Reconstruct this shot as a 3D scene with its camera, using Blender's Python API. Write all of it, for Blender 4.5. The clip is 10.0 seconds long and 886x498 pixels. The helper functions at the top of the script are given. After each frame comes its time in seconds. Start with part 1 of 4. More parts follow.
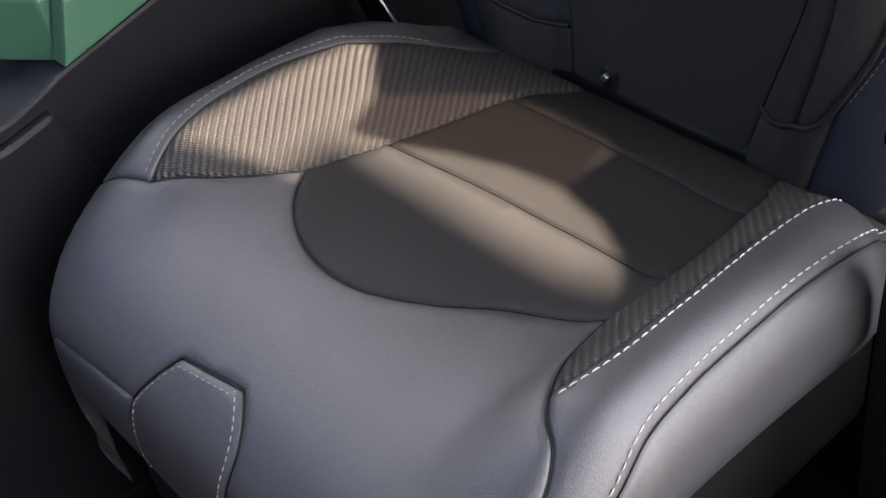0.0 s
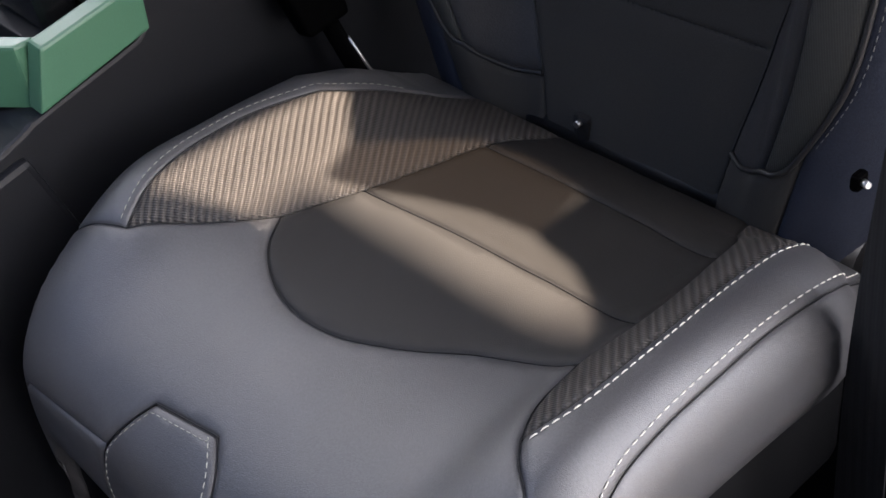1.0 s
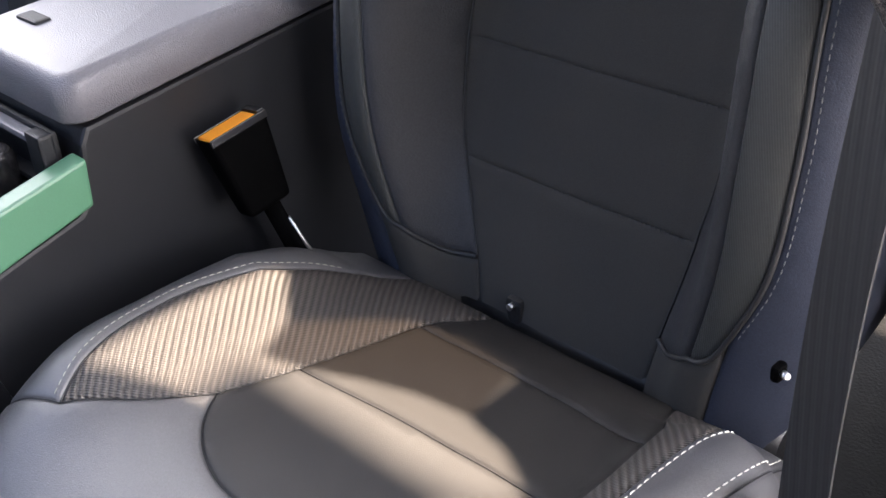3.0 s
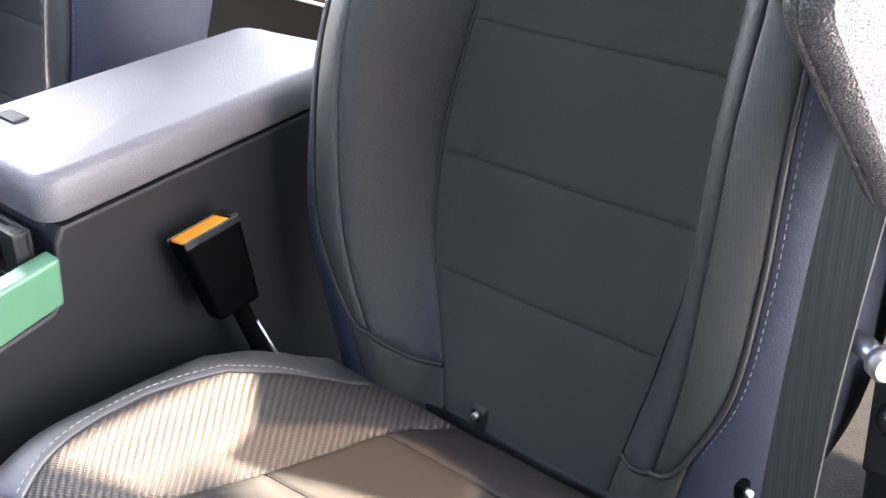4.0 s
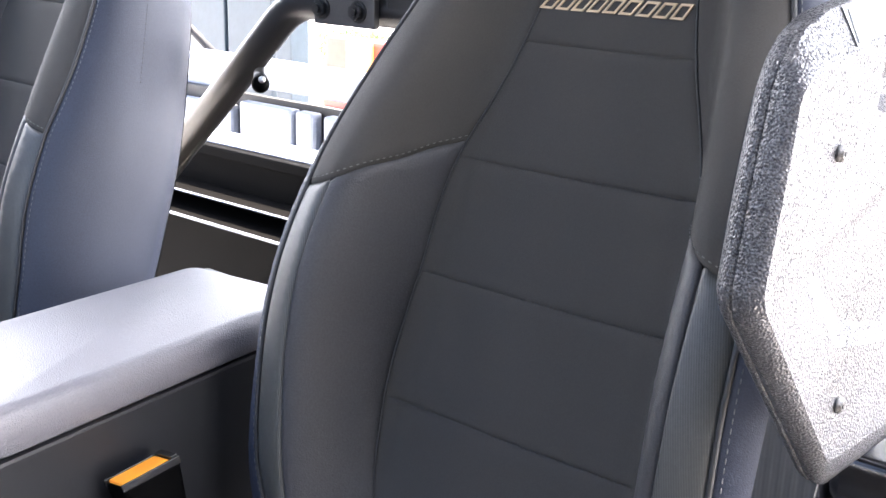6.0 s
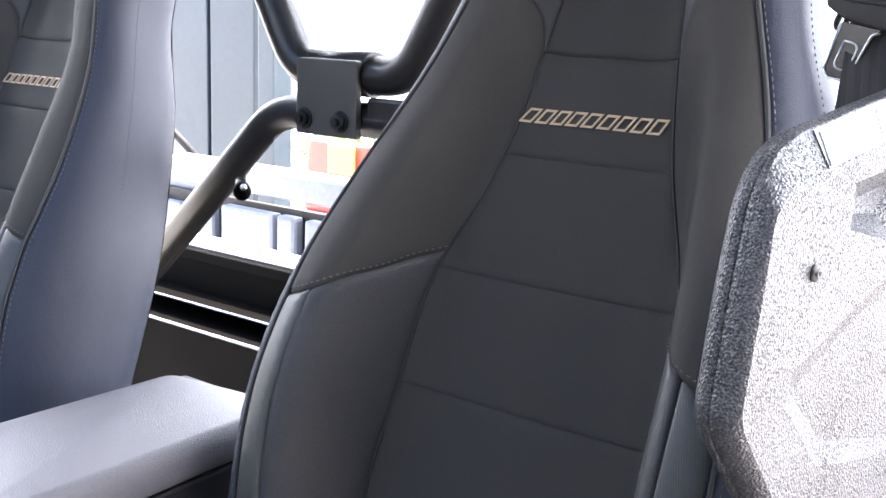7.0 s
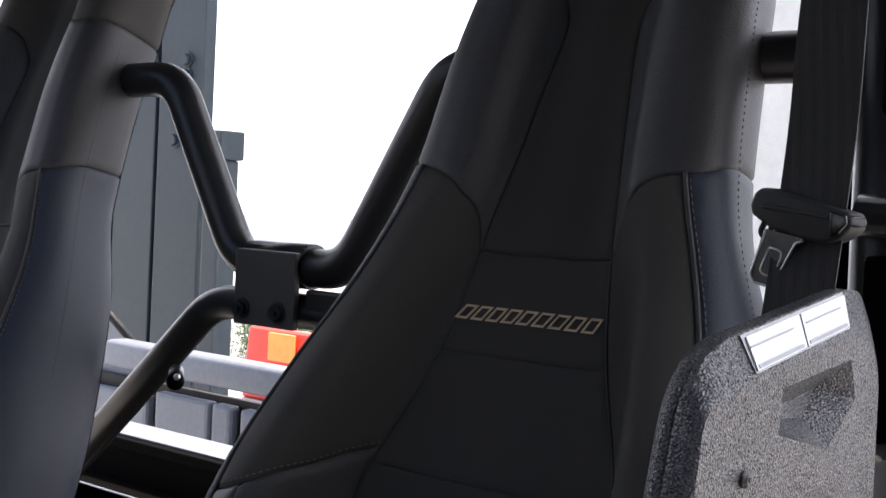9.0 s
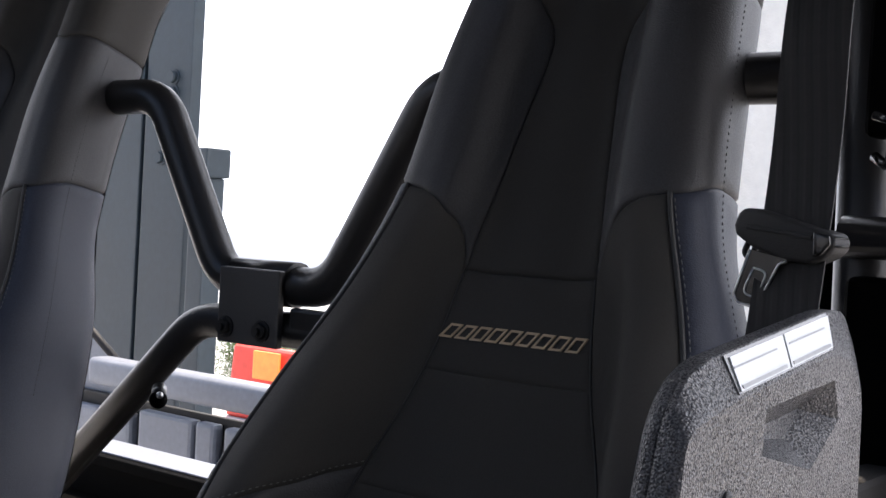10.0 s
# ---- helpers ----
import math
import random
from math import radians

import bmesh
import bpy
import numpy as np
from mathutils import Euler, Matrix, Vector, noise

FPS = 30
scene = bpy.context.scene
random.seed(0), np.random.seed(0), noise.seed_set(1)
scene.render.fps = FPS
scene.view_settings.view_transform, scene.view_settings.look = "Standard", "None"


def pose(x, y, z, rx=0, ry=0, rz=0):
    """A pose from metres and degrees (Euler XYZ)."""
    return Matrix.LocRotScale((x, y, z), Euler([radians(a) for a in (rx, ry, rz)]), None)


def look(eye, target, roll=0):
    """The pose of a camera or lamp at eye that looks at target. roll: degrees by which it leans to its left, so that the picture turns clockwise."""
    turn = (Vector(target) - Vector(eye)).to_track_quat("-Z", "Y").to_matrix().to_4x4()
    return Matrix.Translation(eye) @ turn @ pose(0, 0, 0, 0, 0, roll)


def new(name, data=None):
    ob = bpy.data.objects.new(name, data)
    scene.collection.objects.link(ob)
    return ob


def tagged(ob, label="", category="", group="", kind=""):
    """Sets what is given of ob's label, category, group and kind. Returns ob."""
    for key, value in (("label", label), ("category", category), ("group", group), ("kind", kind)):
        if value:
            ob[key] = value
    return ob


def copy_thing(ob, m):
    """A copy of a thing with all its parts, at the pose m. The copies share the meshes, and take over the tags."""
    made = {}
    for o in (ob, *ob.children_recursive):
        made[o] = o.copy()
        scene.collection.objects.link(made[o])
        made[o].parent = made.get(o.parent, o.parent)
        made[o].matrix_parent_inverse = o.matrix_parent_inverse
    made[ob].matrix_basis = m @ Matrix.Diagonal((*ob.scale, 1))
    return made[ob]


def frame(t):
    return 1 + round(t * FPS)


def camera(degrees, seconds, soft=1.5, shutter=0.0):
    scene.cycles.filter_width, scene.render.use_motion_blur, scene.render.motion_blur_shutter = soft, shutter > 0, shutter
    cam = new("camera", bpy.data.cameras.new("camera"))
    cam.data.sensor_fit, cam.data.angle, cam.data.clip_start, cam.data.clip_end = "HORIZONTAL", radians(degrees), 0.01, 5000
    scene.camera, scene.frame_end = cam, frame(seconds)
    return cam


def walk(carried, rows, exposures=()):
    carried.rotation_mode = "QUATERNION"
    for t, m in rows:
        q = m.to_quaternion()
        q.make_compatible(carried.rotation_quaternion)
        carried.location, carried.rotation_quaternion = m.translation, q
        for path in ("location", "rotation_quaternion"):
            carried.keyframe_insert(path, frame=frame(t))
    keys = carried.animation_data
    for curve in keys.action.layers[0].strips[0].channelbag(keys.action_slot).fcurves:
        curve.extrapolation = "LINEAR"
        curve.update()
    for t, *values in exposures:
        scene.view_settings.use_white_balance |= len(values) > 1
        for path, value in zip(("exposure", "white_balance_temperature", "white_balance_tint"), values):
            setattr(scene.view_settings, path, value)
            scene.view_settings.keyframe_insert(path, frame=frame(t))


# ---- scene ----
from mathutils.geometry import delaunay_2d_cdt

cam = camera(40.0, 10.0)
PATH = [
    (0, (-0.012, 0.015, 1.381), (-1.259, 0.894, 0.088), -9.9),
    (0.5, (-0.008, 0.016, 1.382), (-1.254, 0.912, 0.1), -9.8),
    (1, (-0.005, 0.017, 1.385), (-1.261, 0.954, 0.143), -9.1),
    (1.5, (-0.002, 0.018, 1.389), (-1.26, 0.998, 0.182), -8.2),
    (2, (0.001, 0.018, 1.394), (-1.263, 1.045, 0.232), -7.3),
    (2.5, (0.003, 0.017, 1.4), (-1.273, 1.098, 0.302), -6.5),
    (4, (-0.001, -0.009, 1.422), (-1.271, 1.252, 0.53), -2.0),
    (4.5, (-0.005, -0.021, 1.432), (-1.267, 1.303, 0.624), -0.7),
    (5, (-0.002, -0.023, 1.439), (-1.274, 1.341, 0.717), -0.0),
    (5.5, (0.001, -0.026, 1.444), (-1.275, 1.373, 0.8), 0.6),
    (6, (0.003, -0.027, 1.449), (-1.277, 1.409, 0.902), 1.1),
    (7.5, (0.004, -0.025, 1.46), (-1.276, 1.482, 1.161), 1.9),
    (8, (0.005, -0.023, 1.462), (-1.264, 1.51, 1.26), 2.3),
    (8.5, (0.006, -0.022, 1.462), (-1.251, 1.528, 1.331), 2.6),
    (9, (0.007, -0.022, 1.462), (-1.237, 1.542, 1.389), 2.9),
    (9.5, (0.007, -0.021, 1.462), (-1.227, 1.553, 1.421), 3.0),
    (10, (0.007, -0.02, 1.462), (-1.221, 1.558, 1.421), 3.2),
]
EXPOSURES = [(0.0, 2.1, 6450, 15), (1.5, 2.15, 6480, 15), (2.5, 2.75, 6500, 15), (4.0, 3.88, 6500, 14), (4.5, 4.2, 6500, 14), (6.0, 3.85, 6350, 13), (7.5, 3.1, 6200, 13), (8.0, 2.55, 6250, 13), (8.5, 1.75, 6300, 13), (9.0, 1.28, 6300, 13), (10.0, 1.22, 6300, 13)]
walk(cam, [(t, look(eye, target, roll)) for t, eye, target, roll in PATH], EXPOSURES)

# ---- light ----
SUN_WAY = Vector((-0.200, 0.290, 0.936)).normalized()
world = bpy.data.worlds.new("world")
scene.world = world
world.use_nodes = True
sky = world.node_tree.nodes.new("ShaderNodeTexSky")
sky.sky_type, sky.sun_disc = "NISHITA", False
sky.air_density, sky.dust_density, sky.ozone_density = 1.0, 2.0, 1.0
sky.sun_elevation = math.asin(SUN_WAY.z)
sky.sun_rotation = math.atan2(SUN_WAY.x, SUN_WAY.y)
world.node_tree.links.new(sky.outputs[0], world.node_tree.nodes["Background"].inputs[0])
world.node_tree.nodes["Background"].inputs[1].default_value = 0.105
sun = new("sun", bpy.data.lights.new("sun", "SUN"))
sun.data.energy, sun.data.angle, sun.data.color = 5.0, radians(0.7), (1.0, 0.83, 0.64)
sun.matrix_world = look(SUN_WAY * 5, (0, 0, 0))

# ---- materials ----


def material(name, colour, rough=0.5, metal=0.0, spec=0.5, spread=0.15, scale=40.0, grain=None, stain=3.0):
    """A surface with colour varied at two scales; grain: (pattern, size per metre, depth in metres)."""
    m = bpy.data.materials.new(name)
    m.use_nodes = True
    t = m.node_tree
    b = t.nodes["Principled BSDF"]
    b.inputs["Metallic"].default_value = metal
    b.inputs["Specular IOR Level"].default_value = spec
    where = t.nodes.new("ShaderNodeTexCoord").outputs["Object"]

    def noise_of(size, detail):
        n = t.nodes.new("ShaderNodeTexNoise")
        n.inputs["Scale"].default_value, n.inputs["Detail"].default_value = size, detail
        t.links.new(where, n.inputs["Vector"])
        return n.outputs["Fac"]

    fine, broad = noise_of(scale, 4), noise_of(stain, 3)
    both = t.nodes.new("ShaderNodeMath")
    both.operation = "MULTIPLY_ADD"
    t.links.new(fine, both.inputs[0])
    both.inputs[1].default_value = 0.5
    half = t.nodes.new("ShaderNodeMath")
    half.operation = "MULTIPLY"
    half.inputs[1].default_value = 0.5
    t.links.new(broad, half.inputs[0])
    t.links.new(half.outputs[0], both.inputs[2])
    ramp = t.nodes.new("ShaderNodeMapRange")
    ramp.inputs["From Min"].default_value, ramp.inputs["From Max"].default_value = 0.3, 0.7
    ramp.inputs["To Min"].default_value, ramp.inputs["To Max"].default_value = 1 - spread, 1 + spread
    t.links.new(both.outputs[0], ramp.inputs["Value"])
    tint = t.nodes.new("ShaderNodeVectorMath")
    tint.operation = "SCALE"
    tint.inputs[0].default_value = colour
    t.links.new(ramp.outputs[0], tint.inputs["Scale"])
    t.links.new(tint.outputs[0], b.inputs["Base Color"])
    gloss = t.nodes.new("ShaderNodeMapRange")
    gloss.inputs["To Min"].default_value, gloss.inputs["To Max"].default_value = rough - 0.06, rough + 0.06
    t.links.new(broad, gloss.inputs["Value"])
    t.links.new(gloss.outputs[0], b.inputs["Roughness"])
    if grain:
        kind, size, depth = grain
        bump = t.nodes.new("ShaderNodeBump")
        bump.inputs["Distance"].default_value = depth
        bump.inputs["Strength"].default_value = 1.0
        if kind == "pebble":
            g = t.nodes.new("ShaderNodeTexVoronoi")
            g.feature = "SMOOTH_F1"
            g.inputs["Scale"].default_value = size
            t.links.new(where, g.inputs["Vector"])
            t.links.new(g.outputs["Distance"], bump.inputs["Height"])
        elif kind == "noise":
            t.links.new(noise_of(size, 3), bump.inputs["Height"])
        t.links.new(bump.outputs["Normal"], b.inputs["Normal"])
    return m


def ribbed(name, colour, pitch, way, cross, depth, rough=0.5, light=1.6, sheen=0.0):
    """A woven fabric with ribs: way is the direction across the ribs, cross the direction of the fine weft."""
    m = material(name, colour, rough, spread=0.2, scale=300)
    t = m.node_tree
    b = t.nodes["Principled BSDF"]
    where = t.nodes.new("ShaderNodeTexCoord").outputs["Object"]

    def ridge(direction, size):
        d = t.nodes.new("ShaderNodeVectorMath")
        d.operation = "DOT_PRODUCT"
        d.inputs[1].default_value = Vector(direction).normalized() * (2 * math.pi / size)
        t.links.new(where, d.inputs[0])
        s = t.nodes.new("ShaderNodeMath")
        s.operation = "SINE"
        t.links.new(d.outputs["Value"], s.inputs[0])
        k = t.nodes.new("ShaderNodeMapRange")
        k.inputs["From Min"].default_value = -1
        t.links.new(s.outputs[0], k.inputs["Value"])
        return k.outputs[0]

    big, small = ridge(way, pitch), ridge(cross, pitch * 0.36)
    mix = t.nodes.new("ShaderNodeMath")
    mix.operation = "MULTIPLY_ADD"
    t.links.new(small, mix.inputs[0])
    mix.inputs[1].default_value = 0.35
    t.links.new(big, mix.inputs[2])
    bump = t.nodes.new("ShaderNodeBump")
    bump.inputs["Distance"].default_value = depth
    t.links.new(mix.outputs[0], bump.inputs["Height"])
    t.links.new(bump.outputs["Normal"], b.inputs["Normal"])
    # the proud threads are paler than the ground cloth
    old = b.inputs["Base Color"].links[0].from_socket
    pale = t.nodes.new("ShaderNodeMapRange")
    pale.inputs["From Max"].default_value = 1.35
    pale.inputs["To Min"].default_value, pale.inputs["To Max"].default_value = 0.45, light
    t.links.new(mix.outputs[0], pale.inputs["Value"])
    s = t.nodes.new("ShaderNodeVectorMath")
    s.operation = "SCALE"
    t.links.new(old, s.inputs[0])
    t.links.new(pale.outputs[0], s.inputs["Scale"])
    t.links.new(s.outputs[0], b.inputs["Base Color"])
    b.inputs["Sheen Weight"].default_value = sheen
    return m


LEATHER = material("black leatherette", (0.056, 0.055, 0.058), 0.42, spec=1.0, spread=0.35, grain=("noise", 1300, 0.00028), scale=600)
BACKSKIN = material("black backrest leatherette", (0.0275, 0.0275, 0.030), 0.54, spec=0.34, spread=0.36, grain=("noise", 700, 0.0004), scale=600)
# black leatherette with the sky's blue reflection put into its base colour
SIDESKIN = material("blue-tinted side leatherette", (0.027, 0.031, 0.045), 0.52, spec=0.26, spread=0.3, grain=("noise", 900, 0.0003), scale=600)
SUEDE = material("charcoal seat cloth", (0.041, 0.039, 0.0365), 0.66, spec=0.12, grain=("noise", 1500, 0.0005), scale=700)
MESH = ribbed("ribbed mesh cloth", (0.040, 0.035, 0.031), 0.0056, (0.75, 0.66, 0.0), (-0.64, 0.72, 0.27), 0.0010, 0.55, 1.7, 0.0)
# one insert cloth in two tones: lighter in front, darkened behind for shade
FRONTCLOTH = material("insert cloth lightened in front", (0.0200, 0.0190, 0.0186), 0.55, spec=0.34, grain=("noise", 1500, 0.0003), scale=700)
INSERT = material("insert cloth darkened for rear shade", (0.0165, 0.0152, 0.0142), 0.56, spec=0.26, grain=("noise", 1500, 0.0005), scale=700)
STRIP = ribbed("ribbed trim strip", (0.040, 0.042, 0.040), 0.0017, (0.85, 0.3, 0.12), (0.2, 0.1, 1.0), 0.00012, 0.42, 1.15)
THREAD = material("off-white thread", (0.62, 0.60, 0.54), 0.7, scale=800)
DULLTHREAD = material("dull white thread", (0.34, 0.34, 0.29), 0.7, scale=800)
GREYTHREAD = material("grey thread", (0.10, 0.10, 0.095), 0.7, scale=800)
DARKTHREAD = material("black thread", (0.012, 0.012, 0.013), 0.6, scale=800)
BEIGE = material("beige embroidery", (0.50, 0.38, 0.24), 0.6, grain=("noise", 2500, 0.0004), scale=900)
PLASTIC = material("dark grey moulded plastic", (0.0075, 0.0080, 0.0100), 0.42, spec=0.34, grain=("noise", 2200, 0.0002), scale=900)
LIDSKIN = material("grey armrest skin", (0.105, 0.102, 0.112), 0.40, grain=("pebble", 900, 0.0004), scale=500)
SHEET = material("black painted sheet steel", (0.0010, 0.0010, 0.0011), 0.65, spec=0.02, scale=120)
BLACK = material("matt black plastic", (0.012, 0.012, 0.013), 0.55, spec=0.3, grain=("noise", 900, 0.0002), scale=200)
GLOSSY = material("gloss black plastic", (0.010, 0.010, 0.011), 0.22, scale=200)
# base colour speckled to imitate glints and shaded pits of the grain
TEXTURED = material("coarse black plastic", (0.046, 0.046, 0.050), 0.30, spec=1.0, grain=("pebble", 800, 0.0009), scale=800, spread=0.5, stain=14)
GREEN = material("green painted plastic", (0.062, 0.165, 0.095), 0.38, scale=600, spread=0.06)
ORANGE = material("orange plastic", (0.98, 0.36, 0.03), 0.28, scale=300, spread=0.08)
STEEL = material("bright steel", (0.50, 0.50, 0.50), 0.36, 1.0, scale=300)
DULLSTEEL = material("dull plated steel", (0.42, 0.41, 0.40), 0.5, 0.9, scale=300)
TUBE = material("satin black tube", (0.0125, 0.012, 0.0125), 0.36, spec=0.42, grain=("noise", 1200, 0.00015), scale=300)
PLATE = material("satin grey-black bracket plate", (0.050, 0.048, 0.047), 0.5, spec=0.4, grain=("noise", 1200, 0.00015), scale=300)
WEBBING = ribbed("black belt webbing", (0.011, 0.0105, 0.0115), 0.0085, (1, 0.1, 0.1), (1, 0.1, 0.1), 0.0003, 0.75, 1.15)
LABEL = material("white label film", (0.50, 0.52, 0.54), 0.25, scale=200, spread=0.04)
# noise in the specular level paints more glint specks onto the grain
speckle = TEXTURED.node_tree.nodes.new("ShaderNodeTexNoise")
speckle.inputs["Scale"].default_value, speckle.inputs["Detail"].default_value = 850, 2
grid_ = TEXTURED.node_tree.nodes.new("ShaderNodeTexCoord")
glint = TEXTURED.node_tree.nodes.new("ShaderNodeMapRange")
glint.inputs["From Min"].default_value, glint.inputs["From Max"].default_value = 0.40, 0.60
glint.inputs["To Min"].default_value, glint.inputs["To Max"].default_value = 0.0, 0.75
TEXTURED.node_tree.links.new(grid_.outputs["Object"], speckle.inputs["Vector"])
TEXTURED.node_tree.links.new(speckle.outputs["Fac"], glint.inputs["Value"])
TEXTURED.node_tree.links.new(glint.outputs[0], TEXTURED.node_tree.nodes["Principled BSDF"].inputs["Specular IOR Level"])
FILM = material("clear plastic film on black", (0.10, 0.10, 0.105), 0.14, spec=0.9, scale=200, spread=0.05)
PRINT = material("grey print", (0.22, 0.23, 0.24), 0.4, scale=200)
BLUEGREY = material("blue-grey painted steel", (0.024, 0.037, 0.047), 0.5, grain=("noise", 60, 0.0006), scale=30, spread=0.18)
BEDGREY = material("grey bed liner panel", (0.16, 0.18, 0.22), 0.45, grain=("noise", 400, 0.0004), scale=60)
CREAM = material("cream rendered wall", (0.80, 0.79, 0.74), 0.85, grain=("noise", 90, 0.002), scale=20, spread=0.08)
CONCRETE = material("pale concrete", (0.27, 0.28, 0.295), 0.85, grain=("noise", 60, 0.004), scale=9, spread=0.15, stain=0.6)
# paler copy of the concrete, with the bright sun put into its colour
YARD = material("pale concrete lightened for sun", (0.42, 0.425, 0.435), 0.85, grain=("noise", 60, 0.002), scale=9, spread=0.1, stain=0.6)
RED = material("red barrier plastic", (0.72, 0.06, 0.04), 0.45, scale=20)
YELLOW = material("orange barrier plastic", (0.90, 0.33, 0.06), 0.45, scale=20)
LEAFGREEN = material("hedge leaves", (0.10, 0.16, 0.06), 0.6, scale=12, spread=0.4)
PANBLACK = material("dull black floor coating", (0.010, 0.010, 0.010), 0.9, spec=0.05, grain=("noise", 300, 0.001), scale=60, spread=0.3)
CARPET = material("dark brown floor mat", (0.028, 0.022, 0.018), 0.85, grain=("noise", 700, 0.0015), scale=300, spread=0.3)
# invented pane that only dims the sun through the roof opening
DIM_PANE = bpy.data.materials.new("sun-dimming pane")
DIM_PANE.use_nodes = True
clear_ = DIM_PANE.node_tree.nodes.new("ShaderNodeBsdfTransparent")
clear_.inputs[0].default_value = (0.36, 0.33, 0.29, 1)
DIM_PANE.node_tree.links.new(clear_.outputs[0], DIM_PANE.node_tree.nodes["Material Output"].inputs[0])
# added glow: an emitting far backdrop that also lights the seats and guard
HAZE_GLOW = bpy.data.materials.new("glowing backdrop haze")
HAZE_GLOW.use_nodes = True
glow = HAZE_GLOW.node_tree.nodes["Principled BSDF"]
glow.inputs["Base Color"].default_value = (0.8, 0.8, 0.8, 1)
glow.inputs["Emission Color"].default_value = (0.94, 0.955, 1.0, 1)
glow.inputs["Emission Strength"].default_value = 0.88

# ---- builders ----


def mesh_object(name, bm, mat, smooth=None):
    me = bpy.data.meshes.new(name)
    if smooth is not None:
        for f in bm.faces:
            f.smooth = smooth
    bm.to_mesh(me)
    bm.free()
    me.materials.append(mat)
    return new(name, me)


def part(name, bm, mat, parent, label="", smooth=None):
    ob = mesh_object(name, bm, mat, smooth)
    ob.parent = parent
    if parent.parent is None:
        ob.matrix_parent_inverse = parent.matrix_basis.inverted()
    if label:
        ob["label"] = label
    return ob


def thing(name, base, label, category, group="", kind=""):
    ob = new(name)
    ob.matrix_basis = Matrix.Translation(base)
    ob.empty_display_size = 0.05
    return tagged(ob, label, category, group, kind)


def block(a, b, bevel=0.0, steps=2, shape=None):
    """A box from corner a to corner b with rounded edges; shape moves its corners before they are rounded."""
    bm = bmesh.new()
    bmesh.ops.create_cube(bm, size=1)
    a, b = Vector(a), Vector(b)
    for v in bm.verts:
        v.co = Vector([a[i] + (v.co[i] + 0.5) * (b[i] - a[i]) for i in range(3)])
        if shape:
            v.co = shape(v.co)
    if bevel:
        bmesh.ops.bevel(bm, geom=bm.edges[:], offset=bevel, segments=steps, affect="EDGES", profile=0.6)
    return bm


def prism(outline, lo, hi, axis=0, bevel=0.0, steps=2):
    """An outline in the two other axes, drawn out along one axis."""
    bm = bmesh.new()

    def at(p, h):
        v = list(p)
        v.insert(axis, h)
        return v

    low = [bm.verts.new(at(p, lo)) for p in outline]
    high = [bm.verts.new(at(p, hi)) for p in outline]
    bm.faces.new(low[::-1])
    bm.faces.new(high)
    n = len(outline)
    for i in range(n):
        bm.faces.new((low[i], low[(i + 1) % n], high[(i + 1) % n], high[i]))
    bmesh.ops.recalc_face_normals(bm, faces=bm.faces[:])
    if bevel:
        bmesh.ops.bevel(bm, geom=bm.edges[:], offset=bevel, segments=steps, affect="EDGES", profile=0.6)
    return bm


def rod(a, b, r, sides=20, bevel=0.0, r2=None):
    a, b = Vector(a), Vector(b)
    bm = bmesh.new()
    bmesh.ops.create_cone(bm, cap_ends=True, segments=sides, radius1=r, radius2=r if r2 is None else r2, depth=(b - a).length)
    if bevel:
        rims = [e for e in bm.edges if any(len(f.verts) > 4 for f in e.link_faces)]
        bmesh.ops.bevel(bm, geom=rims, offset=bevel, segments=2, affect="EDGES")
    bmesh.ops.transform(bm, verts=bm.verts, matrix=Matrix.Translation((a + b) / 2) @ (b - a).to_track_quat("Z", "Y").to_matrix().to_4x4())
    for f in bm.faces:
        f.smooth = len(f.verts) <= 4
    return bm


def rounded(points, radius, steps=7):
    """The points of a line whose corners are bent to a radius."""
    pts = [Vector(p) for p in points]
    out = [pts[0]]
    for a, b, c in zip(pts, pts[1:], pts[2:]):
        u, v = (a - b).normalized(), (c - b).normalized()
        cut = min(radius / math.tan(u.angle(v) / 2), 0.48 * (a - b).length, 0.48 * (c - b).length)
        p, q = b + u * cut, b + v * cut
        out += [p.lerp(b, k / steps).lerp(b.lerp(q, k / steps), k / steps) for k in range(steps + 1)]
    return out + [pts[-1]]


def pipe(points, r, sides=18, flat=1.0):
    """A tube swept along a line."""
    bm = bmesh.new()
    pts = [Vector(p) for p in points]
    rings, up = [], None
    for i, p in enumerate(pts):
        way = (pts[min(i + 1, len(pts) - 1)] - pts[max(i - 1, 0)]).normalized()
        if up is None:
            up = way.orthogonal().normalized()
        up = (up - way * up.dot(way)).normalized()
        side = way.cross(up)
        rings.append([bm.verts.new(p + r * (math.cos(k * 2 * math.pi / sides) * up + flat * math.sin(k * 2 * math.pi / sides) * side)) for k in range(sides)])
    for a, b in zip(rings, rings[1:]):
        for k in range(sides):
            bm.faces.new((a[k], a[(k + 1) % sides], b[(k + 1) % sides], b[k])).smooth = True
    bm.faces.new(rings[0][::-1])
    bm.faces.new(rings[-1])
    return bm


def ball(centre, r, squash=(1, 1, 1)):
    bm = bmesh.new()
    bmesh.ops.create_uvsphere(bm, u_segments=16, v_segments=10, radius=r)
    for v in bm.verts:
        v.co = Vector(centre) + Vector([v.co[i] * squash[i] for i in range(3)])
    for f in bm.faces:
        f.smooth = True
    return bm


# ---- upholstery ----


def resample(points, step, closed=False):
    pts = np.array(list(points) + ([points[0]] if closed else []), float)
    run = np.r_[0, np.cumsum(np.linalg.norm(np.diff(pts, axis=0), axis=1))]
    n = max(2, int(round(run[-1] / step)) + 1)
    at = np.linspace(0, run[-1], n)
    return np.stack([np.interp(at, run, pts[:, k]) for k in range(pts.shape[1])], 1)


